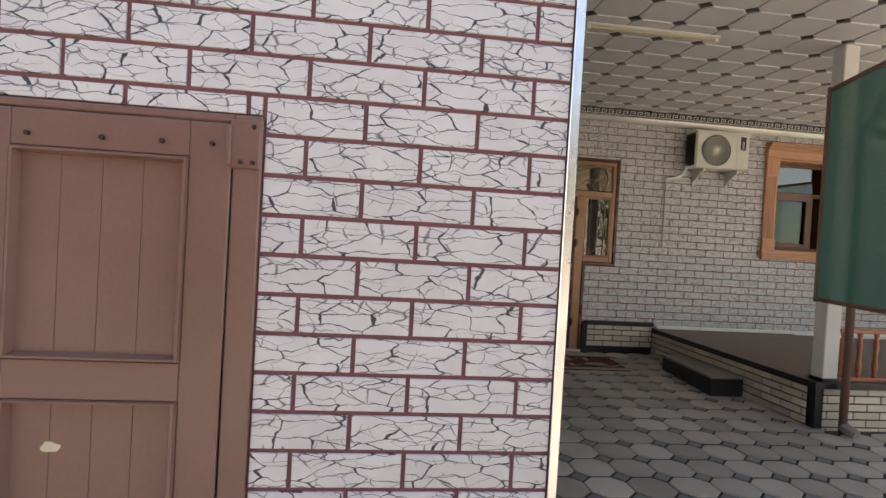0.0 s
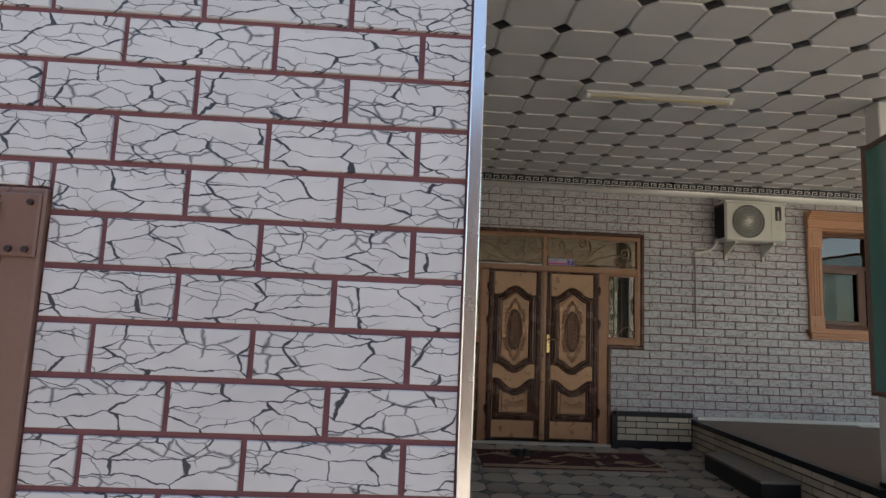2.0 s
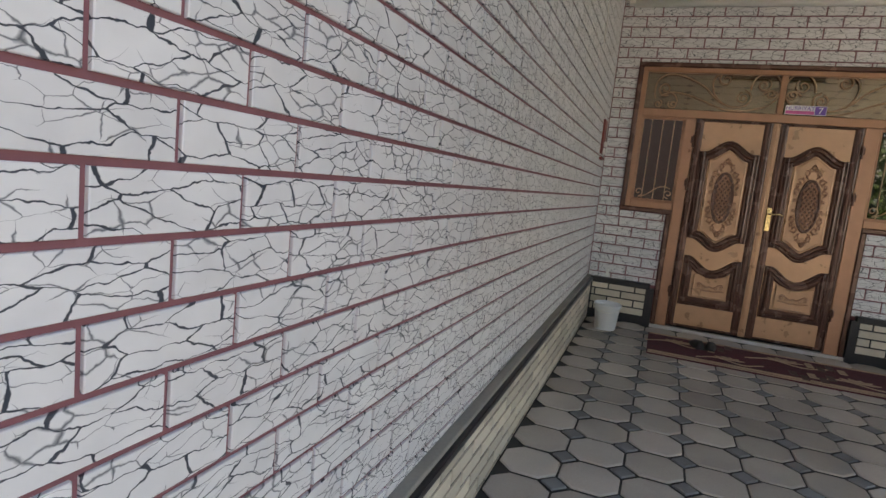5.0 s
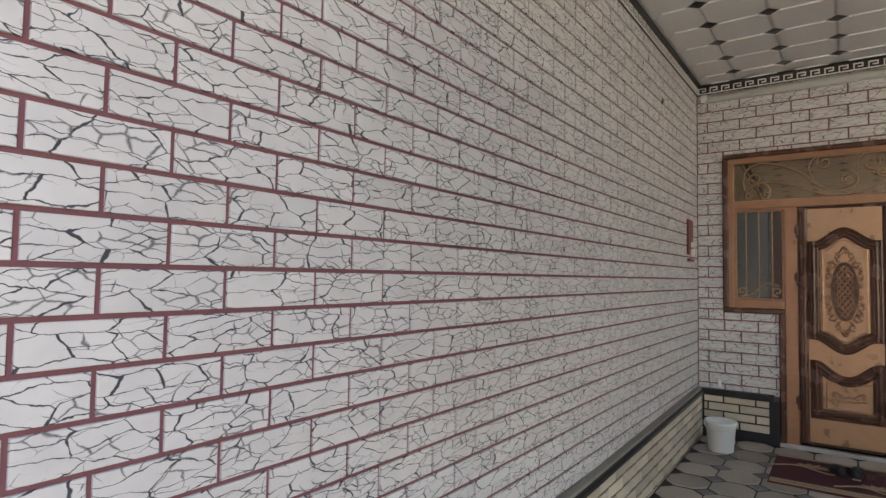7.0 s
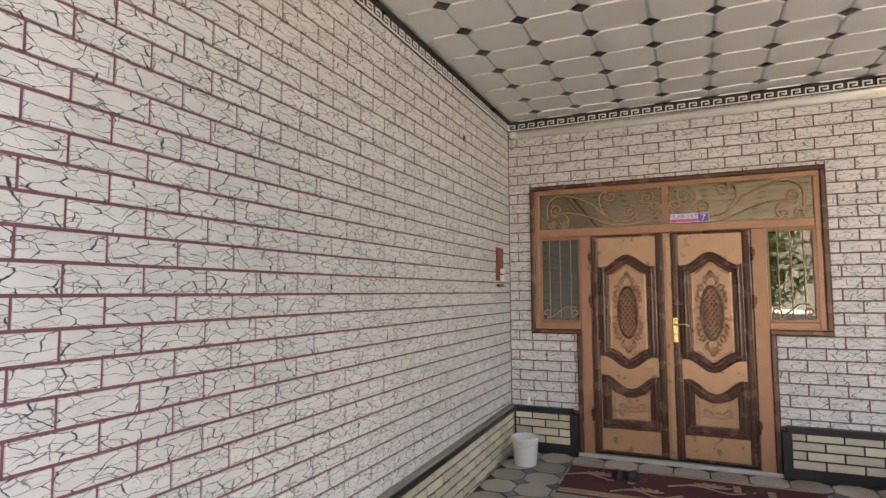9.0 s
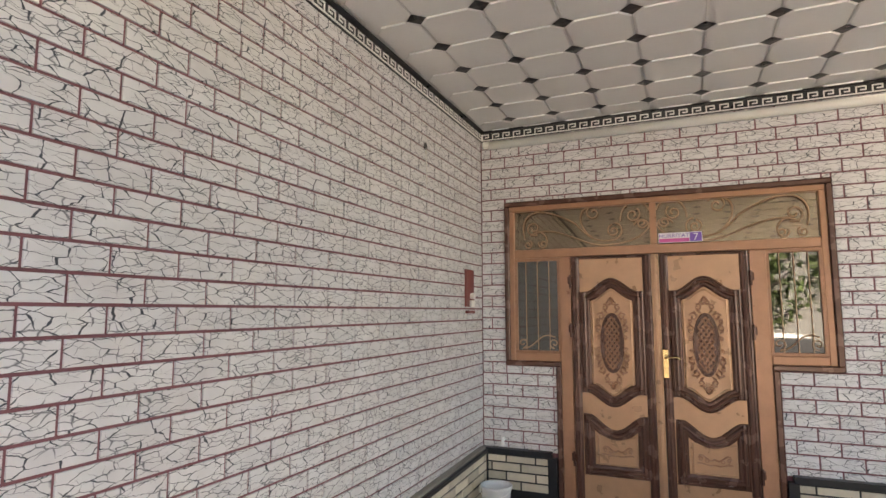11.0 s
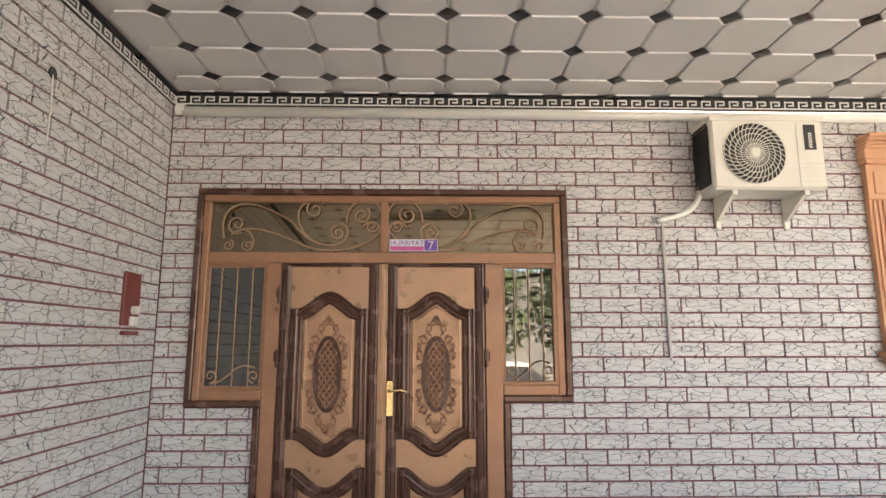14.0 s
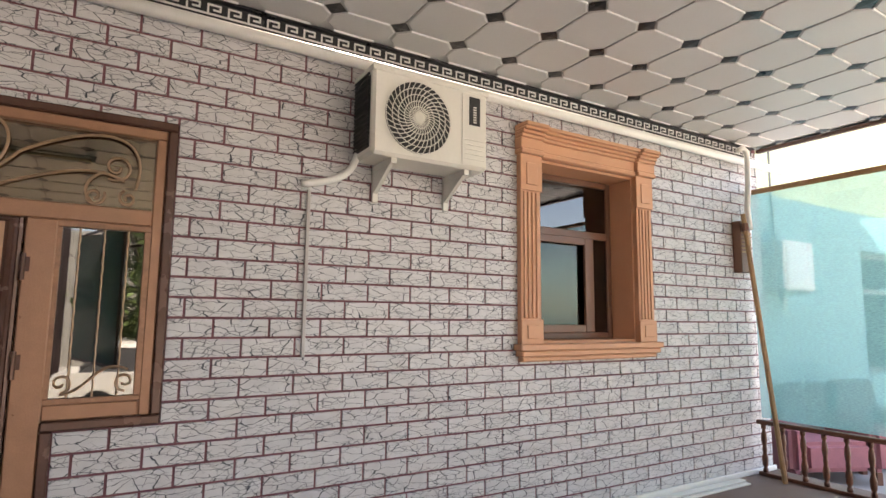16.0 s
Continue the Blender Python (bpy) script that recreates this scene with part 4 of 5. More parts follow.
def pile(name, outline, mat, up=0.0):
    """A woven figure lying in the mat's pile."""
    bm = bmesh.new()
    lo, hi = [[bm.verts.new((x, y, yard(y) + h + up)) for x, y in outline] for h in (0.010, 0.0165)]
    bm.faces.new(hi)
    for i in range(len(outline)):
        j = (i + 1) % len(outline)
        bm.faces.new((lo[i], lo[j], hi[j], hi[i]))
    return own(name, bm, mat, e)


rect = lambda a, b, c, d_: [(a, c), (b, c), (b, d_), (a, d_)]
for c, d_ in ((MAT[2] + 0.015, MAT[2] + 0.055), (MAT[2] + 0.075, MAT[2] + 0.10), (MAT[3] - 0.04, MAT[3] - 0.012)):
    pile("border_band", rect(MAT[0] + 0.01, MAT[1] - 0.01, c, d_), TAN)
for fx, fy, sz in ((0.98, -0.60, 1.0), (1.38, -0.86, 0.9), (1.86, -0.58, 1.1), (2.36, -0.84, 1.1)):
    for k in range(6):
        a = 0.3 + k * 0.55
        tip = (fx + 0.15 * sz * math.cos(a), fy + 0.10 * sz * math.sin(a))
        mid = (fx + 0.08 * sz * math.cos(a + 0.28), fy + 0.06 * sz * math.sin(a + 0.28))
        mid2 = (fx + 0.08 * sz * math.cos(a - 0.28), fy + 0.06 * sz * math.sin(a - 0.28))
        pile("petal", [(fx, fy), mid2, tip, mid], TAN, 0.0006 * k)
    pts = [(fx + t * 0.05 * sz, fy - 0.05 - 0.05 * math.sin(t * 0.7)) for t in range(-6, 7)]
    pile("stem", [(x, y - 0.008) for x, y in pts] + [(x, y + 0.008) for x, y in pts[::-1]], TAN, 0.004)
for k, (fx, fy) in enumerate(((1.24, -0.50), (1.31, -0.58), (1.38, -0.47), (1.22, -0.66), (1.84, -0.90), (1.91, -0.97), (1.98, -0.88), (2.05, -0.95), (2.12, -0.86), (2.02, -0.56), (2.10, -0.62), (2.18, -0.55), (2.26, -0.60))):
    pile("block_figure", rect(fx, fx + 0.055, fy - 0.07, fy + 0.05), BROWN_PILE if k % 3 else TAN, 0.005 + 0.0004 * k)


def shoe(x, y, turn):
    e = thing("shoe", (x, y, yard(y) + 0.018), "black low rubber shoe lying on the doormat", "shoe", "shoes on the mat")
    m = pose(0, 0, 0, 0, 0, turn)
    bm = bmesh.new()
    rings = []
    for k in range(9):
        t = k / 8
        wd, hg = 0.036 + 0.014 * math.sin(math.pi * t) + 0.004 * t, 0.085 - 0.05 * t if t < 0.8 else 0.042 - 0.1 * (t - 0.8)
        if k in (0, 8):
            wd *= 0.7
        rings.append([bm.verts.new(m @ Vector((wd * math.cos(a), -0.13 + 0.26 * t, max(0, hg * math.sin(a))))) for a in [q * math.pi / 6 for q in range(7)]])
    for a, b in zip(rings, rings[1:]):
        for q in range(6):
            bm.faces.new((a[q], a[q + 1], b[q + 1], b[q]))
        bm.faces.new((a[0], b[0], b[6], a[6]))
    bm.faces.new(rings[0])
    bm.faces.new(rings[-1][::-1])
    part("upper", bm, RUBBER, e, smooth=True)
    part("sole", boxes((-0.042, -0.135, 0.0, 0.042, 0.135, 0.012), bevel=0.006), RUBBER, e).matrix_basis = m
    return e


shoe(1.13, -0.60, 12)
shoe(1.25, -0.58, -8)
e = thing("wall_tap", (0.205, -0.05, 0.44), "small white tap stub on the tiled wall above the plinth", "tap")
own("stub", tube(bmesh.new(), [(0.205, -0.004, 0.455), (0.205, -0.055, 0.455)], 0.012, 8), WHITE_TRIM, e)
own("cap", tube(bmesh.new(), [(0.205, -0.055, 0.41), (0.205, -0.055, 0.49)], 0.016, 8), WHITE_TRIM, e)
e = thing("bell_board", (0.01, -0.36, 1.62), "red-brown wall board with a white bell and socket near the corner", "board")
own("board", boxes((0.0, -0.47, 1.66, 0.022, -0.28, 1.99), bevel=0.004), RED, e)
own("bell", tube(bmesh.new(), [(0.02, -0.36, 1.755), (0.055, -0.36, 1.755)], 0.027, 12), WHITE_TRIM, e, "round white bell push")
own("socket", boxes((0.022, -0.40, 1.655, 0.045, -0.32, 1.715), bevel=0.005), WHITE_TRIM, e, "white socket")
own("support", boxes((0.0, -0.45, 1.60, 0.03, -0.28, 1.625)), RED, e)
e = thing("wall_hole", (0.0, -1.29, 2.88), "dark cable hole with a short wire in the tiled wall", "hole")
own("rosette", tube(bmesh.new(), [(0.0, -1.29, 2.88), (0.008, -1.29, 2.88)], 0.03, 9), AC_DARK, e)
own("wire", tube(bmesh.new(), [(0.006, -1.29, 2.87), (0.012, -1.285, 2.7), (0.008, -1.28, 2.5)], 0.004, 5), PVC, e)
e = thing("ceiling_tube_lamp", (1.85, -2.82, CEIL), "unlit yellowed tube lamp on the ceiling", "lamp")
own("housing", boxes((1.22, -2.86, CEIL - 0.022, 2.46, -2.79, CEIL - 0.001), bevel=0.004), WHITE_TRIM, e)
own("tube", tube(bmesh.new(), [(1.26, -2.825, CEIL - 0.036), (2.42, -2.825, CEIL - 0.036)], 0.014, 8), LAMP_OFF, e)
own("end", boxes((1.23, -2.845, CEIL - 0.055, 1.26, -2.805, CEIL - 0.02)), WHITE_TRIM, e)
own("end", boxes((2.42, -2.845, CEIL - 0.055, 2.45, -2.805, CEIL - 0.02)), WHITE_TRIM, e)

# ---------------------------------------------------------------- terrace things
px, py = LX(FY) + 0.15, FY + 0.09
e = thing("porch_post", (px, py, PZ), "white square porch post at the terrace corner", "post")
own("shaft", boxes((px - 0.075, py - 0.075, PZ + 0.03, px + 0.075, py + 0.075, CEIL), bevel=0.008), WHITE_TRIM, e)
own("foot", boxes((px - 0.085, py - 0.085, PZ, px + 0.085, py + 0.085, PZ + 0.035), bevel=0.004), BLACK, e)
e = thing("down_pipe", (px + 0.06, FY - 0.09, yard(FY)), "dark brown steel pipe standing before the terrace", "pipe")
own("pipe", tube(bmesh.new(), [(px + 0.06, FY - 0.09, yard(FY) - 0.02), (px + 0.06, FY - 0.09, 2.55), (px + 0.10, FY - 0.25, 2.75), (px + 0.25, FY - 0.9, 3.05)], 0.036, 10), GATE, e, smooth=True)
own("shoe", tube(bmesh.new(), [(px + 0.06, FY - 0.09, yard(FY) + 0.06), (px + 0.10, FY - 0.20, yard(FY) + 0.015)], 0.05, 8), STONE, e)
e = thing("green_screen", (2.7, -4.6, 1.1), "dark green shade net stretched on a brown steel frame", "screen")
A, B = Vector((2.76, -3.80)), Vector((2.30, -5.5))
bm = bmesh.new()
g = []
for i in range(25):
    t = i / 24
    p = A.lerp(B, t)
    row = []
    for j in range(13):
        s = j / 12
        off = 0.03 * math.sin(math.pi * t) * math.sin(s * math.pi) + 0.012 * noise.noise((t * 5, s * 3, 1))
        row.append(bm.verts.new((p.x + off, p.y, 1.12 + 1.52 * s + 0.02 * math.sin(t * 9) * (j == 12))))
    g.append(row)
for i in range(24):
    for j in range(12):
        bm.faces.new((g[i][j], g[i + 1][j], g[i + 1][j + 1], g[i][j + 1]))
own("net", bm, GREEN_TARP, e, "dark green woven net")
bm = bmesh.new()
for z in (1.12, 2.66):
    tube(bm, [(A.x, A.y, z), (B.x, B.y, z)], 0.018, 6)
for p in (A, B):
    tube(bm, [(p.x, p.y, 1.1 if p is A else yard(B.y) - 0.01), (p.x, p.y, 2.68)], 0.018, 6)
own("frame", bm, GATE, e, "brown steel frame")
own("support", tube(bmesh.new(), [(A.x, A.y, 2.4), (px, py - 0.08, 2.45)], 0.015, 6), GATE, e)


def baluster(bm, x, y, z0, h):
    pr = ((0.022, 0), (0.022, 0.08), (0.014, 0.10), (0.024, 0.16), (0.028, 0.30), (0.016, 0.42), (0.022, 0.48), (0.016, 0.54), (0.026, 0.68), (0.020, 0.82), (0.012, 0.88), (0.022, 0.92), (0.022, 1.0))
    return lathe(bm, [(r, z0 + h * t) for r, t in pr], x, y, 8)


def railing(p0, p1, mat, label):
    e = thing("railing", ((p0[0] + p1[0]) / 2, (p0[1] + p1[1]) / 2, PZ), label, "railing")
    L = math.dist(p0, p1)
    n = int(L / 0.17)
    for k in range(n + 1):
        t = (k + 0.3) / (n + 0.6)
        own("baluster", baluster(bmesh.new(), p0[0] + (p1[0] - p0[0]) * t, p0[1] + (p1[1] - p0[1]) * t, PZ + 0.03, 0.42), mat, e, smooth=True)
    dx, dy = (0.03, 0) if abs(p1[1] - p0[1]) > abs(p1[0] - p0[0]) else (0, 0.03)
    for nm, a, b in (("bottom_rail", PZ, PZ + 0.032), ("handrail", PZ + 0.448, PZ + 0.485)):
        own(nm, boxes((min(p0[0], p1[0]) - dx, min(p0[1], p1[1]) - dy, a, max(p0[0], p1[0]) + dx, max(p0[1], p1[1]) + dy, b), bevel=0.005), mat, e)


railing((XE - 0.30, -0.05), (XE - 0.30, FY + 0.15), WOOD, "dark brown railing of turned wooden balusters along the terrace")
railing((px + 0.15, FY + 0.12), (XE - 0.2, FY + 0.12), material("terracotta_turned_wood", (0.40, 0.13, 0.06), 0.4), "reddish railing of turned wooden balusters at the terrace front")
e = thing("shade_net", (XE - 0.05, -1.5, 1.8), "turquoise shade net hanging from a wooden batten beside the terrace", "net")
bm = bmesh.new()
g = []
for i in range(31):
    y = -0.03 - 3.0 * i / 30
    g.append([bm.verts.new((XE - 0.18 + 0.03 * noise.noise((i * 0.25, j * 0.3, 5)) - 0.02, y, PZ + 0.49 + 2.12 * j / 16)) for j in range(17)])
for i in range(30):
    for j in range(16):
        bm.faces.new((g[i][j], g[i + 1][j], g[i + 1][j + 1], g[i][j + 1]))
own("net", bm, TURQ_NET, e)
own("batten", boxes((XE - 0.235, -3.1, 2.88, XE - 0.205, -0.005, 2.925), bevel=0.003), POLE, e, "brown wooden batten")
e = thing("leaning_pole", (7.66, -0.2, PZ), "thin bare wooden pole leaning against the railing at the wall end", "pole")
own("stick", tube(bmesh.new(), [(7.70, -0.32, PZ), (7.64, -0.11, 2.66)], 0.022, 7), POLE, e)
own("binding", tube(bmesh.new(), [(7.645, -0.125, 2.50), (7.64, -0.12, 2.57)], 0.034, 7), WOOD, e)
e = thing("wall_speaker_box", (7.70, -0.06, 2.12), "small brown slatted box on the tiled wall", "box")
own("body", boxes((7.62, -0.09, 2.12, 7.78, -0.004, 2.60), bevel=0.006), WINFRAME, e)
for k in range(6):
    own("slat", boxes((7.625, -0.096, 2.30 + k * 0.035, 7.775, -0.09, 2.32 + k * 0.035)), POLE, e)

setting("floor_neighbour", boxes((XE + 0.02, -4.0, LOW, 18, 0.9, 0.0)), CONCRETE, "pale concrete yard of the neighbouring house")

# beyond the net: neighbouring house, its unit and the armchairs
nb = thing("neighbour_house", (12, 1.5, 0), "pale turquoise plastered neighbouring house with a window", "house")
own("wall", boxes((XE + 0.05, 0.9, LOW, 12.3, 1.2, 3.3), (12.3, 0.9, LOW, 13.9, 1.2, 0.9), (12.3, 0.9, 2.75, 13.9, 1.2, 3.3), (13.9, 0.9, LOW, 18, 1.2, 3.3)), TURQ, nb, "turquoise plaster wall")
own("upper_wall", boxes((XE + 0.05, 0.95, 3.3, 18, 1.2, 5.6)), YELLOW, nb, "pale yellow-green upper wall")
wdw = own("window", boxes((12.3, 1.0, 0.9, 12.4, 1.1, 2.75), (13.8, 1.0, 0.9, 13.9, 1.1, 2.75), (12.4, 1.0, 2.65, 13.8, 1.1, 2.75), (12.4, 1.0, 0.9, 13.8, 1.1, 1.0), (12.4, 1.0, 2.1, 13.8, 1.1, 2.18), bevel=0.004), STONE, nb, "grey window frame")
# opaque dark sheet, the dim room behind it put into its colour
own("pane", boxes((12.4, 1.04, 1.0, 13.8, 1.05, 2.65)), ROOM_SHADE, wdw)
own("roof", boxes((XE + 0.02, 0.6, 5.6, 16.2, 6, 5.75)), STONE, nb)


nu = thing("neighbour_air_conditioner", (9.9, 0.7, 2.05), "pale outdoor air conditioner on the turquoise neighbouring wall", "air conditioner")
own("casing", boxes((9.55, 0.56, 2.05, 10.25, 0.84, 2.66), bevel=0.015), AC_WHITE, nu)
own("service_panel", boxes((9.62, 0.552, 2.12, 10.18, 0.56, 2.60), bevel=0.002), WHITE_TRIM, nu)
for bx in (9.66, 10.10):
    own("bracket", boxes((bx, 0.58, 2.01, bx + 0.03, 0.90, 2.05), (bx, 0.87, 1.82, bx + 0.03, 0.90, 2.01)), AC_WHITE, nu)
own("cable", tube(bmesh.new(), [(9.95, 0.86, 2.66), (9.95, 0.885, 3.3), (9.96, 0.885, 3.9)], 0.014, 6), STONE, nu)


def armchair(x, y, turn):
    e = thing("armchair", (x, y, 0.0), "dusty pink upholstered armchair with a grey back cushion", "armchair", "armchairs beyond the railing")
    m = pose(0, 0, 0, 0, 0, turn)
    for nm, bx, mt, bv in (("seat", (-0.38, -0.36, 0.14, 0.38, 0.34, 0.44), PINK, 0.05), ("backrest", (-0.44, 0.28, 0.14, 0.44, 0.48, 0.86), PINK, 0.06), ("armrest", (-0.54, -0.38, 0.12, -0.37, 0.44, 0.62), PINK, 0.06), ("armrest", (0.37, -0.38, 0.12, 0.54, 0.44, 0.62), PINK, 0.06), ("cushion", (-0.33, 0.14, 0.46, 0.33, 0.29, 0.98), GREYCLOTH, 0.05)):
        bm = box(bmesh.new(), *bx)
        bmesh.ops.bevel(bm, geom=bm.edges[:], offset=bv, segments=3, affect="EDGES")
        part(nm, bm, mt, e, smooth=False).matrix_basis = m
    for sx in (-0.45, 0.45):
        for sy in (-0.3, 0.38):
            part("leg", boxes((sx - 0.03, sy - 0.03, 0, sx + 0.03, sy + 0.03, 0.13)), WOOD, e).matrix_basis = m


armchair(9.35, 0.25, -25)
armchair(10.5, 0.2, -20)

# behind the camera: what the glass reflects
# added wall out of view, lightened to bounce sun onto the house front
setting("backdrop_street_wall", boxes((-20, -24, LOW, 24, -23.6, 5.0)), PLASTER_BOUNCE, "unseen pale wall added across the road to bounce sunlight")


def tree(x, y, h, spread, seed):
    rnd = random.Random(seed)
    e = thing("tree", (x, y, LOW + 0.02), "leafy green street tree with a grey trunk", "tree")
    bm = tube(bmesh.new(), [(0, 0, 0), (0.05, 0.03, h * 0.3), (-0.04, 0.05, h * 0.6), (0.05, 0, h * 0.9)], 0.1, 8, taper=[0.16, 0.12, 0.08, 0.02])
    for k in range(7):
        a, z = k * 2.4, h * (0.35 + 0.06 * k)
        tube(bm, [(0, 0, z), (0.5 * spread * math.cos(a), 0.5 * spread * math.sin(a), z + 0.4), (0.9 * spread * math.cos(a), 0.9 * spread * math.sin(a), z + 0.9)], 0.04, 5, taper=[0.06, 0.035, 0.01])
    part("trunk", bm, BARK, e)
    vs, fs = [], []
    for k in range(2600):
        a, q = rnd.uniform(0, 6.283), rnd.random() ** 0.5
        z = h * 0.35 + rnd.random() * h * 0.7
        r = spread * q * (0.65 + 0.5 * noise.noise((math.cos(a) * 1.5, math.sin(a) * 1.5, z))) * math.sin(math.pi * min(1, (z - h * 0.3) / (h * 0.8))) ** 0.5
        c = Vector((r * math.cos(a), r * math.sin(a), z))
        d1, d2 = Vector((rnd.uniform(-1, 1), rnd.uniform(-1, 1), rnd.uniform(-1, 1))).normalized() * 0.11, Vector((rnd.uniform(-1, 1), rnd.uniform(-1, 1), rnd.uniform(-0.4, 0.4))).normalized() * 0.06
        i = len(vs)
        vs += [c - d1, c + d2, c + d1, c - d2]
        fs.append((i, i + 1, i + 2, i + 3))
    me = bpy.data.meshes.new("crown")
    me.from_pydata(vs, [], fs)
    me.materials.append(LEAF)
    o = new("crown", me)
    o.parent = e


tree(3.4, -12.2, 4.4, 1.8, 1)
tree(6.0, -13.0, 4.8, 2.1, 2)
tree(9.0, -12.6, 4.6, 2.0, 3)
# added dark board, out of view: keeps bright sky out of the door glass
setting("backdrop_gate", boxes((-9, -12.3, LOW, 1.9, -12.2, 4.3), bevel=0.01), GATE_DARK, "dark board added behind the yard to darken the glass reflections")


def car(x, y):
    e = thing("car", (x, y, LOW + 0.03), "white parked car in the street behind the yard", "car")

    def shell(prof, w0, w1, z_in):
        bm = bmesh.new()
        l = [bm.verts.new((px, -(w0 if pz < z_in else w1), pz)) for px, pz in prof]
        r = [bm.verts.new((px, (w0 if pz < z_in else w1), pz)) for px, pz in prof]
        bm.faces.new(l)
        bm.faces.new(r[::-1])
        for i in range(len(prof)):
            j = (i + 1) % len(prof)
            bm.faces.new((l[i], r[i], r[j], l[j]))
        return bm
    part("body", shell([(-2.0, 0.25), (2.0, 0.25), (2.05, 0.6), (1.9, 0.82), (0.95, 0.92), (-1.75, 0.95), (-2.05, 0.8)], 0.82, 0.80, 0.9), AC_WHITE, e)
    part("cabin", shell([(-1.6, 0.93), (1.0, 0.9), (0.35, 1.38), (-1.0, 1.42)], 0.76, 0.6, 1.0), AC_DARK, e, "dark car windows")
    part("roof", shell([(-1.05, 1.40), (0.4, 1.37), (0.3, 1.45), (-0.95, 1.48)], 0.62, 0.58, 1.44), AC_WHITE, e)
    for wx in (-1.25, 1.3):
        for wy in (-0.74, 0.74):
            part("wheel", tube(bmesh.new(), [(wx, wy - 0.1, 0.31), (wx, wy + 0.1, 0.31)], 0.31, 16), RUBBER, e)


car(3.9, -10.4)


# ---------------------------------------------------------------- tiles, bricks and pavers
def piece_mesh(name, w, d, h, mat, ch=0.0015):
    """A flat piece in the xz plane, w wide and h high, face at y = -d, with eased edges."""
    me = bpy.data.meshes.new(name)
    x, z = w / 2, h / 2
    vs = [(-x, 0, -z), (x, 0, -z), (x, 0, z), (-x, 0, z), (-x, -d + ch, -z), (x, -d + ch, -z), (x, -d + ch, z), (-x, -d + ch, z), (-x + ch, -d, -z + ch), (x - ch, -d, -z + ch), (x - ch, -d, z - ch), (-x + ch, -d, z - ch)]
    fs = [(8, 9, 10, 11)] + [(4 + i, 4 + (i + 1) % 4, 8 + (i + 1) % 4, 8 + i) for i in range(4)] + [(i, (i + 1) % 4, 4 + (i + 1) % 4, 4 + i) for i in range(4)]
    me.from_pydata(vs, [], fs)
    me.materials.append(mat)
    return me


def lay(wall, m, u0, u1, z0, z1, pitch, row, zbase, phase, gap, depth, mat, holes, near, name="brick", limit=300):
    """Lay running-bond pieces on a wall. m: the pose of the wall's face (u along x, face to -y). near(u, z): laid as single pieces."""
    whole = piece_mesh(name, pitch - gap, depth, row - gap, mat)
    count, vs, fs = 0, [], []
    k0 = math.floor((z0 - zbase) / row)
    k = k0
    while zbase + k * row < z1 - 0.005:
        za, zb = max(z0, zbase + k * row), min(z1, zbase + (k + 1) * row)
        off = phase + (pitch / 2 if k % 2 else 0)
        i = math.floor((u0 - off) / pitch)
        while off + i * pitch < u1 - 0.005:
            ua, ub = max(u0, off + i * pitch), min(u1, off + (i + 1) * pitch)
            i += 1
            spans = [(ua, ub, za, zb)]
            for h in holes:
                nxt = []
                for a, b, c, d_ in spans:
                    if b <= h[0] or a >= h[1] or d_ <= h[2] or c >= h[3]:
                        nxt.append((a, b, c, d_))
                        continue
                    if a < h[0]:
                        nxt.append((a, h[0], c, d_))
                    if b > h[1]:
                        nxt.append((h[1], b, c, d_))
                    if c < h[2]:
                        nxt.append((max(a, h[0]), min(b, h[1]), c, h[2]))
                    if d_ > h[3]:
                        nxt.append((max(a, h[0]), min(b, h[1]), h[3], d_))
                spans = nxt
            for a, b, c, d_ in spans:
                if b - a < gap * 1.6 or d_ - c < gap * 1.6:
                    continue
                full = b - a > pitch - 1e-4 and d_ - c > row - 1e-4
                if full and count < limit and near((a + b) / 2, (c + d_) / 2):
                    o = new(name, whole)
                    o.parent = wall
                    o.matrix_basis = m @ Matrix.Translation(((a + b) / 2, 0, (c + d_) / 2))
                    count += 1
                else:
                    s, n0, ch = gap / 2, len(vs), 0.0015
                    x_a, x_b, z_a, z_b = a + s, b - s, c + s, d_ - s
                    q = [(x_a, 0, z_a), (x_b, 0, z_a), (x_b, 0, z_b), (x_a, 0, z_b)]
                    q += [(p, -depth + ch, z) for p, _, z in q]
                    q += [(x_a + ch, -depth, z_a + ch), (x_b - ch, -depth, z_a + ch), (x_b - ch, -depth, z_b - ch), (x_a + ch, -depth, z_b - ch)]
                    vs += [m @ Vector(p) for p in q]
                    fs += [tuple(n0 + j for j in f) for f in [(8, 9, 10, 11)] + [(4 + j, 4 + (j + 1) % 4, 8 + (j + 1) % 4, 8 + j) for j in range(4)] + [(j, (j + 1) % 4, 4 + (j + 1) % 4, 4 + j) for j in range(4)]]
        k += 1
    me = bpy.data.meshes.new("bricks")
    me.from_pydata(vs, [], fs)
    me.materials.append(mat)
    o = new("bricks", me)
    o.parent = wall
    o["kind"] = "stuff"


TOP = CEIL - 0.02
D = DOOR
west = pose(-0.006, 0, 0, 0, 0, 90)          # u runs with y on the side wall, face to +x
lay(wall_west, west, YF + 0.035, 0.0, PT - 0.2, TOP, BRICK, ROW, ROW0, -2.539, 0.0122, 0.0085, TILE, [], lambda u, z: u < -3.0 and z > 0.6)
north = pose(0, 0.006, 0)
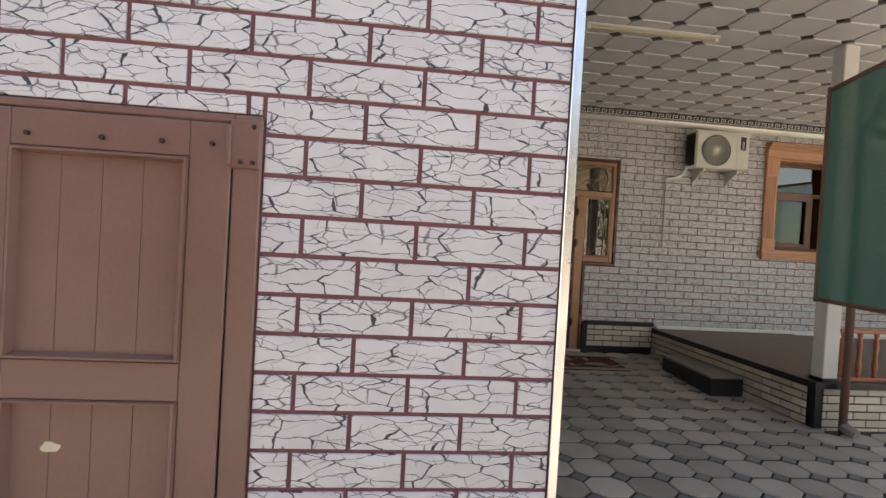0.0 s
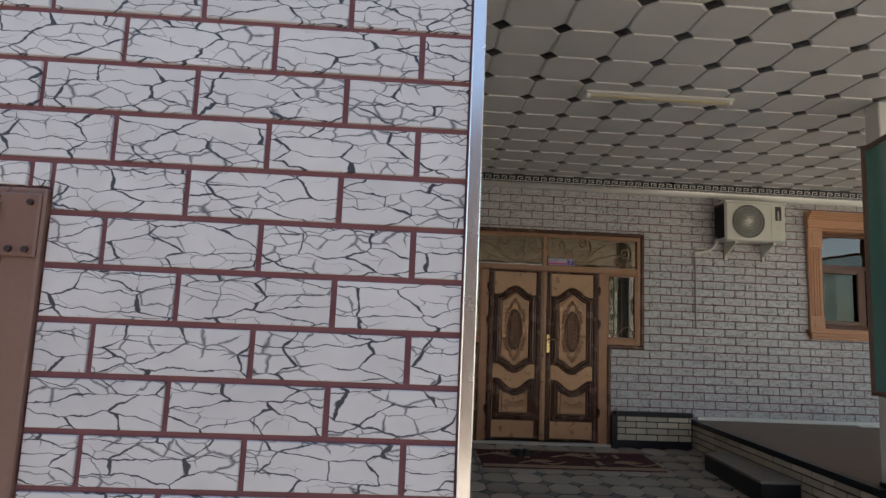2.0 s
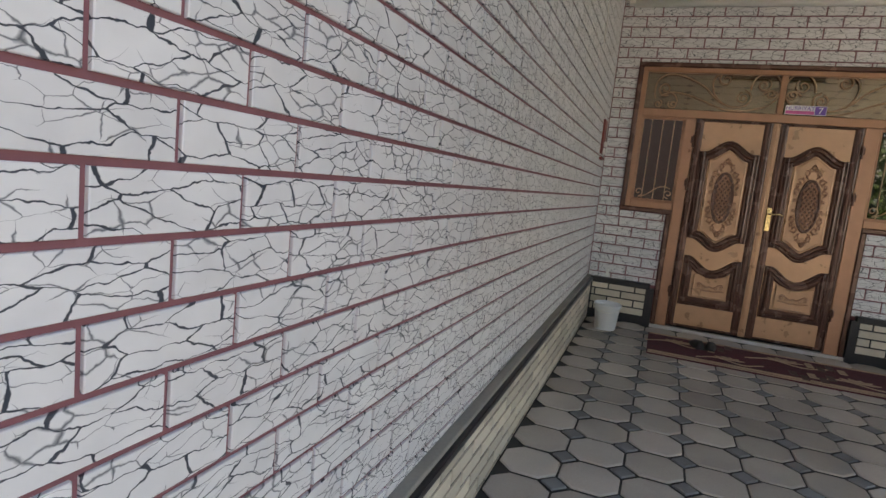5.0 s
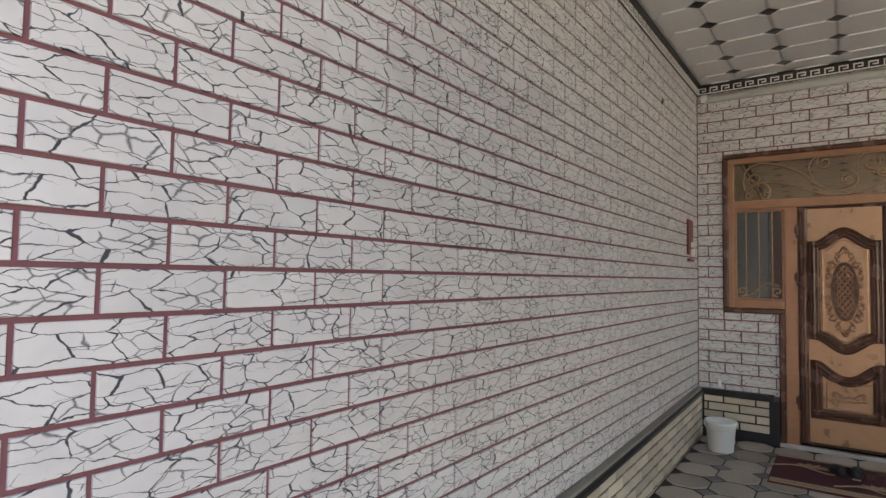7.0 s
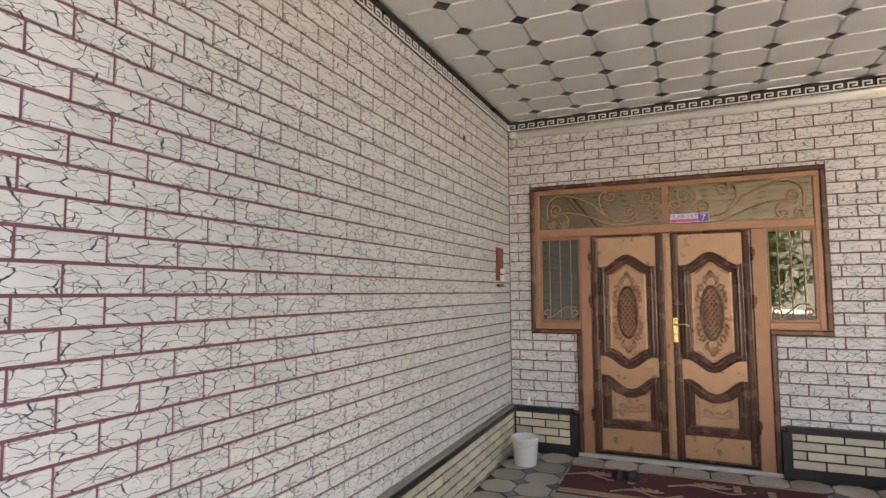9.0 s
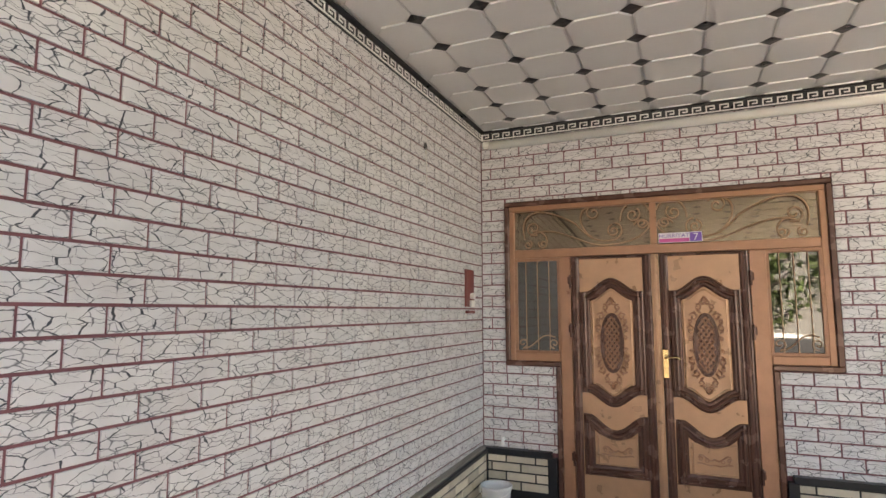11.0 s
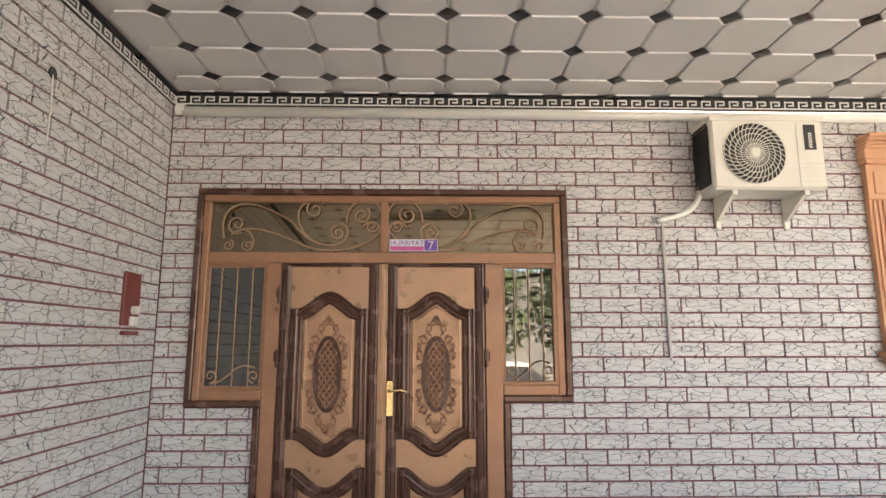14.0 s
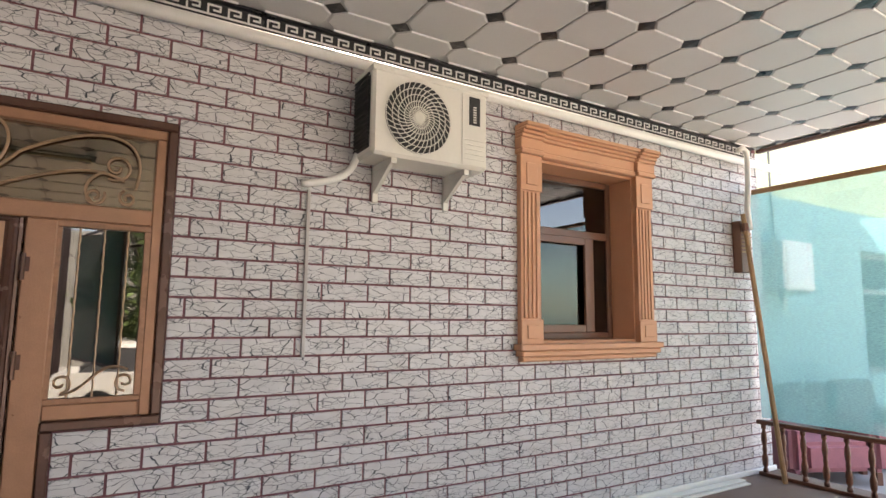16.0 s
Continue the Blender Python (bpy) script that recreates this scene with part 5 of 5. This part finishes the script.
lay(wall_north, north, 0.003, XE, LOW, TOP, BRICK, ROW, ROW0 + 0.02, 0.10, 0.0122, 0.0085, TILE,
    [(D["x0"], D["s0"], D["low"], D["top"]), (D["s0"], D["s1"], -1, D["lowr"]), (D["s0"], D["x1"], D["lowr"], D["top"]), (WIN[0], WIN[1], WIN[2], WIN[3]), (0, LX(0), -1, PT - 0.02), (LX(0), 9, -1, PZ)],
    lambda u, z: 0.2 < u < 5.0 and z > 1.1)
south = pose(0, YF + 0.006, 0)
lay(wall_south, south, -4.0, -0.001, LOW, TOP, 0.298, ROW, ROW0 + 0.005, -0.255, 0.0122, 0.0085, TILE, [(GX0, GX1, -1, GZ)], lambda u, z: u > -2.6)

PG = 0.014
by_name = {o.name: o for o in scene.objects}
lay(by_name["plinth_west"], pose(0.044, 0, 0, 0, 0, 90), YF + 0.05, -0.062, -0.204, PT - 0.055, 0.27, 0.078, 0.03, 0.0, PG, 0.008, CREAM, [], lambda u, z: True)
# the side plinth follows the fall of the yard
for nm in ("plinth_west", "trim_plinth_west", "trim_plinth_ledge"):
    for vert in by_name[nm].data.vertices:
        if vert.co.z > LOW + 0.01:
            vert.co.z += FALL * vert.co.y
for piece in by_name["plinth_west"].children:
    if piece.name.startswith("bricks"):
        for vert in piece.data.vertices:
            vert.co.z += FALL * vert.co.y
    else:
        piece.matrix_basis = Matrix.Translation((0, 0, FALL * piece.matrix_basis.translation.y)) @ piece.matrix_basis
lay(by_name["plinth_north"], pose(0, -0.049, 0), 0.06, D["s0"] - 0.08, 0.01, PT - 0.055, 0.27, 0.078, 0.03, 0.1, PG, 0.008, CREAM, [], lambda u, z: True)
lay(by_name["plinth_north_east"], pose(0, -0.049, 0), D["s1"] + 0.07, LX(0) - 0.03, 0.01, PT - 0.055, 0.27, 0.078, 0.03, 0.05, PG, 0.008, CREAM, [], lambda u, z: True)
ang = math.degrees(math.atan2(0 - FY, LX(0) - LX(FY)))
lay(by_name["terrace"], pose(LX(0), 0, 0, 0, 0, ang + 180), 0.02, math.hypot(FY, LX(0) - LX(FY)) - 0.09, -0.182, PZ - 0.055, 0.27, 0.0727, 0.0358, 0.0, PG, 0.010, CREAM, [], lambda u, z: True)
lay(by_name["terrace"], pose(LX(FY), FY + 0.02, 0), 0.09, XE - LX(FY), -0.182, PZ - 0.055, 0.27, 0.0727, 0.0358, 0.0, PG, 0.010, CREAM, [], lambda u, z: u < 1.5)


def flat_piece(outline, h, ch):
    n = len(outline)
    vs = [(x, y, -0.01) for x, y in outline] + [(x, y, h - ch) for x, y in outline] + [(x * 0.95, y * 0.95, h) for x, y in outline]
    fs = [tuple(range(2 * n, 3 * n))] + [(i, (i + 1) % n, n + (i + 1) % n, n + i) for i in range(n)] + [(n + i, n + (i + 1) % n, 2 * n + (i + 1) % n, 2 * n + i) for i in range(n)]
    return vs, fs


PP, CUT = 0.30, 0.075
g = PP / 2 - 0.006
octo = [(g, -g + CUT), (g, g - CUT), (g - CUT, g), (-g + CUT, g), (-g, g - CUT), (-g, -g + CUT), (-g + CUT, -g), (g - CUT, -g)]
dia = [(CUT - 0.013, 0), (0, CUT - 0.013), (-CUT + 0.013, 0), (0, -CUT + 0.013)]
floor = by_name["floor"]
shared = {}
rest = {}
rnd = random.Random(4)
for nm, o, mt in (("paver", octo, PAVER), ("paver_inset", dia, PAVER_DARK)):
    vs, fs = flat_piece(o, 0.0, 0.004)
    me = bpy.data.meshes.new(nm)
    me.from_pydata(vs, [], fs)
    me.materials.append(mt)
    shared[nm] = me
    rest[nm] = (vs, fs, [], [], mt)
count = {"paver": 0, "paver_inset": 0}
for i in range(-12, 29):
    for j in range(0, 31):
        for nm, x, y in (("paver", 0.06 + 0.15 + i * PP, -0.05 - 0.15 - j * PP), ("paver_inset", 0.06 + i * PP, -0.05 - j * PP)):
            if x > LX(y) + 0.1 and y > FY - 0.1 or x < 0.19 and y > YF - 0.1 or x > XE or y < -9.4 or y > -0.1:
                continue
            dz = rnd.uniform(-0.003, 0.002)
            if x < 3.6 and y > -6.5 and count[nm] < 300:
                ob = new(nm, shared[nm])
                ob.parent = floor
                ob.matrix_basis = pose(x, y, yard(y) + dz)
                count[nm] += 1
            else:
                vs, fs, V, F_, mt = rest[nm]
                n0 = len(V)
                V += [(x + a, y + b, c + dz + yard(y + b)) for a, b, c in vs]
                F_ += [tuple(n0 + q for q in f) for f in fs]
for nm, (vs, fs, V, F_, mt) in rest.items():
    me = bpy.data.meshes.new(nm + "s")
    me.from_pydata(V, [], F_)
    me.materials.append(mt)
    o = new(nm + "s", me)
    o.parent = floor
    o["kind"] = "stuff"
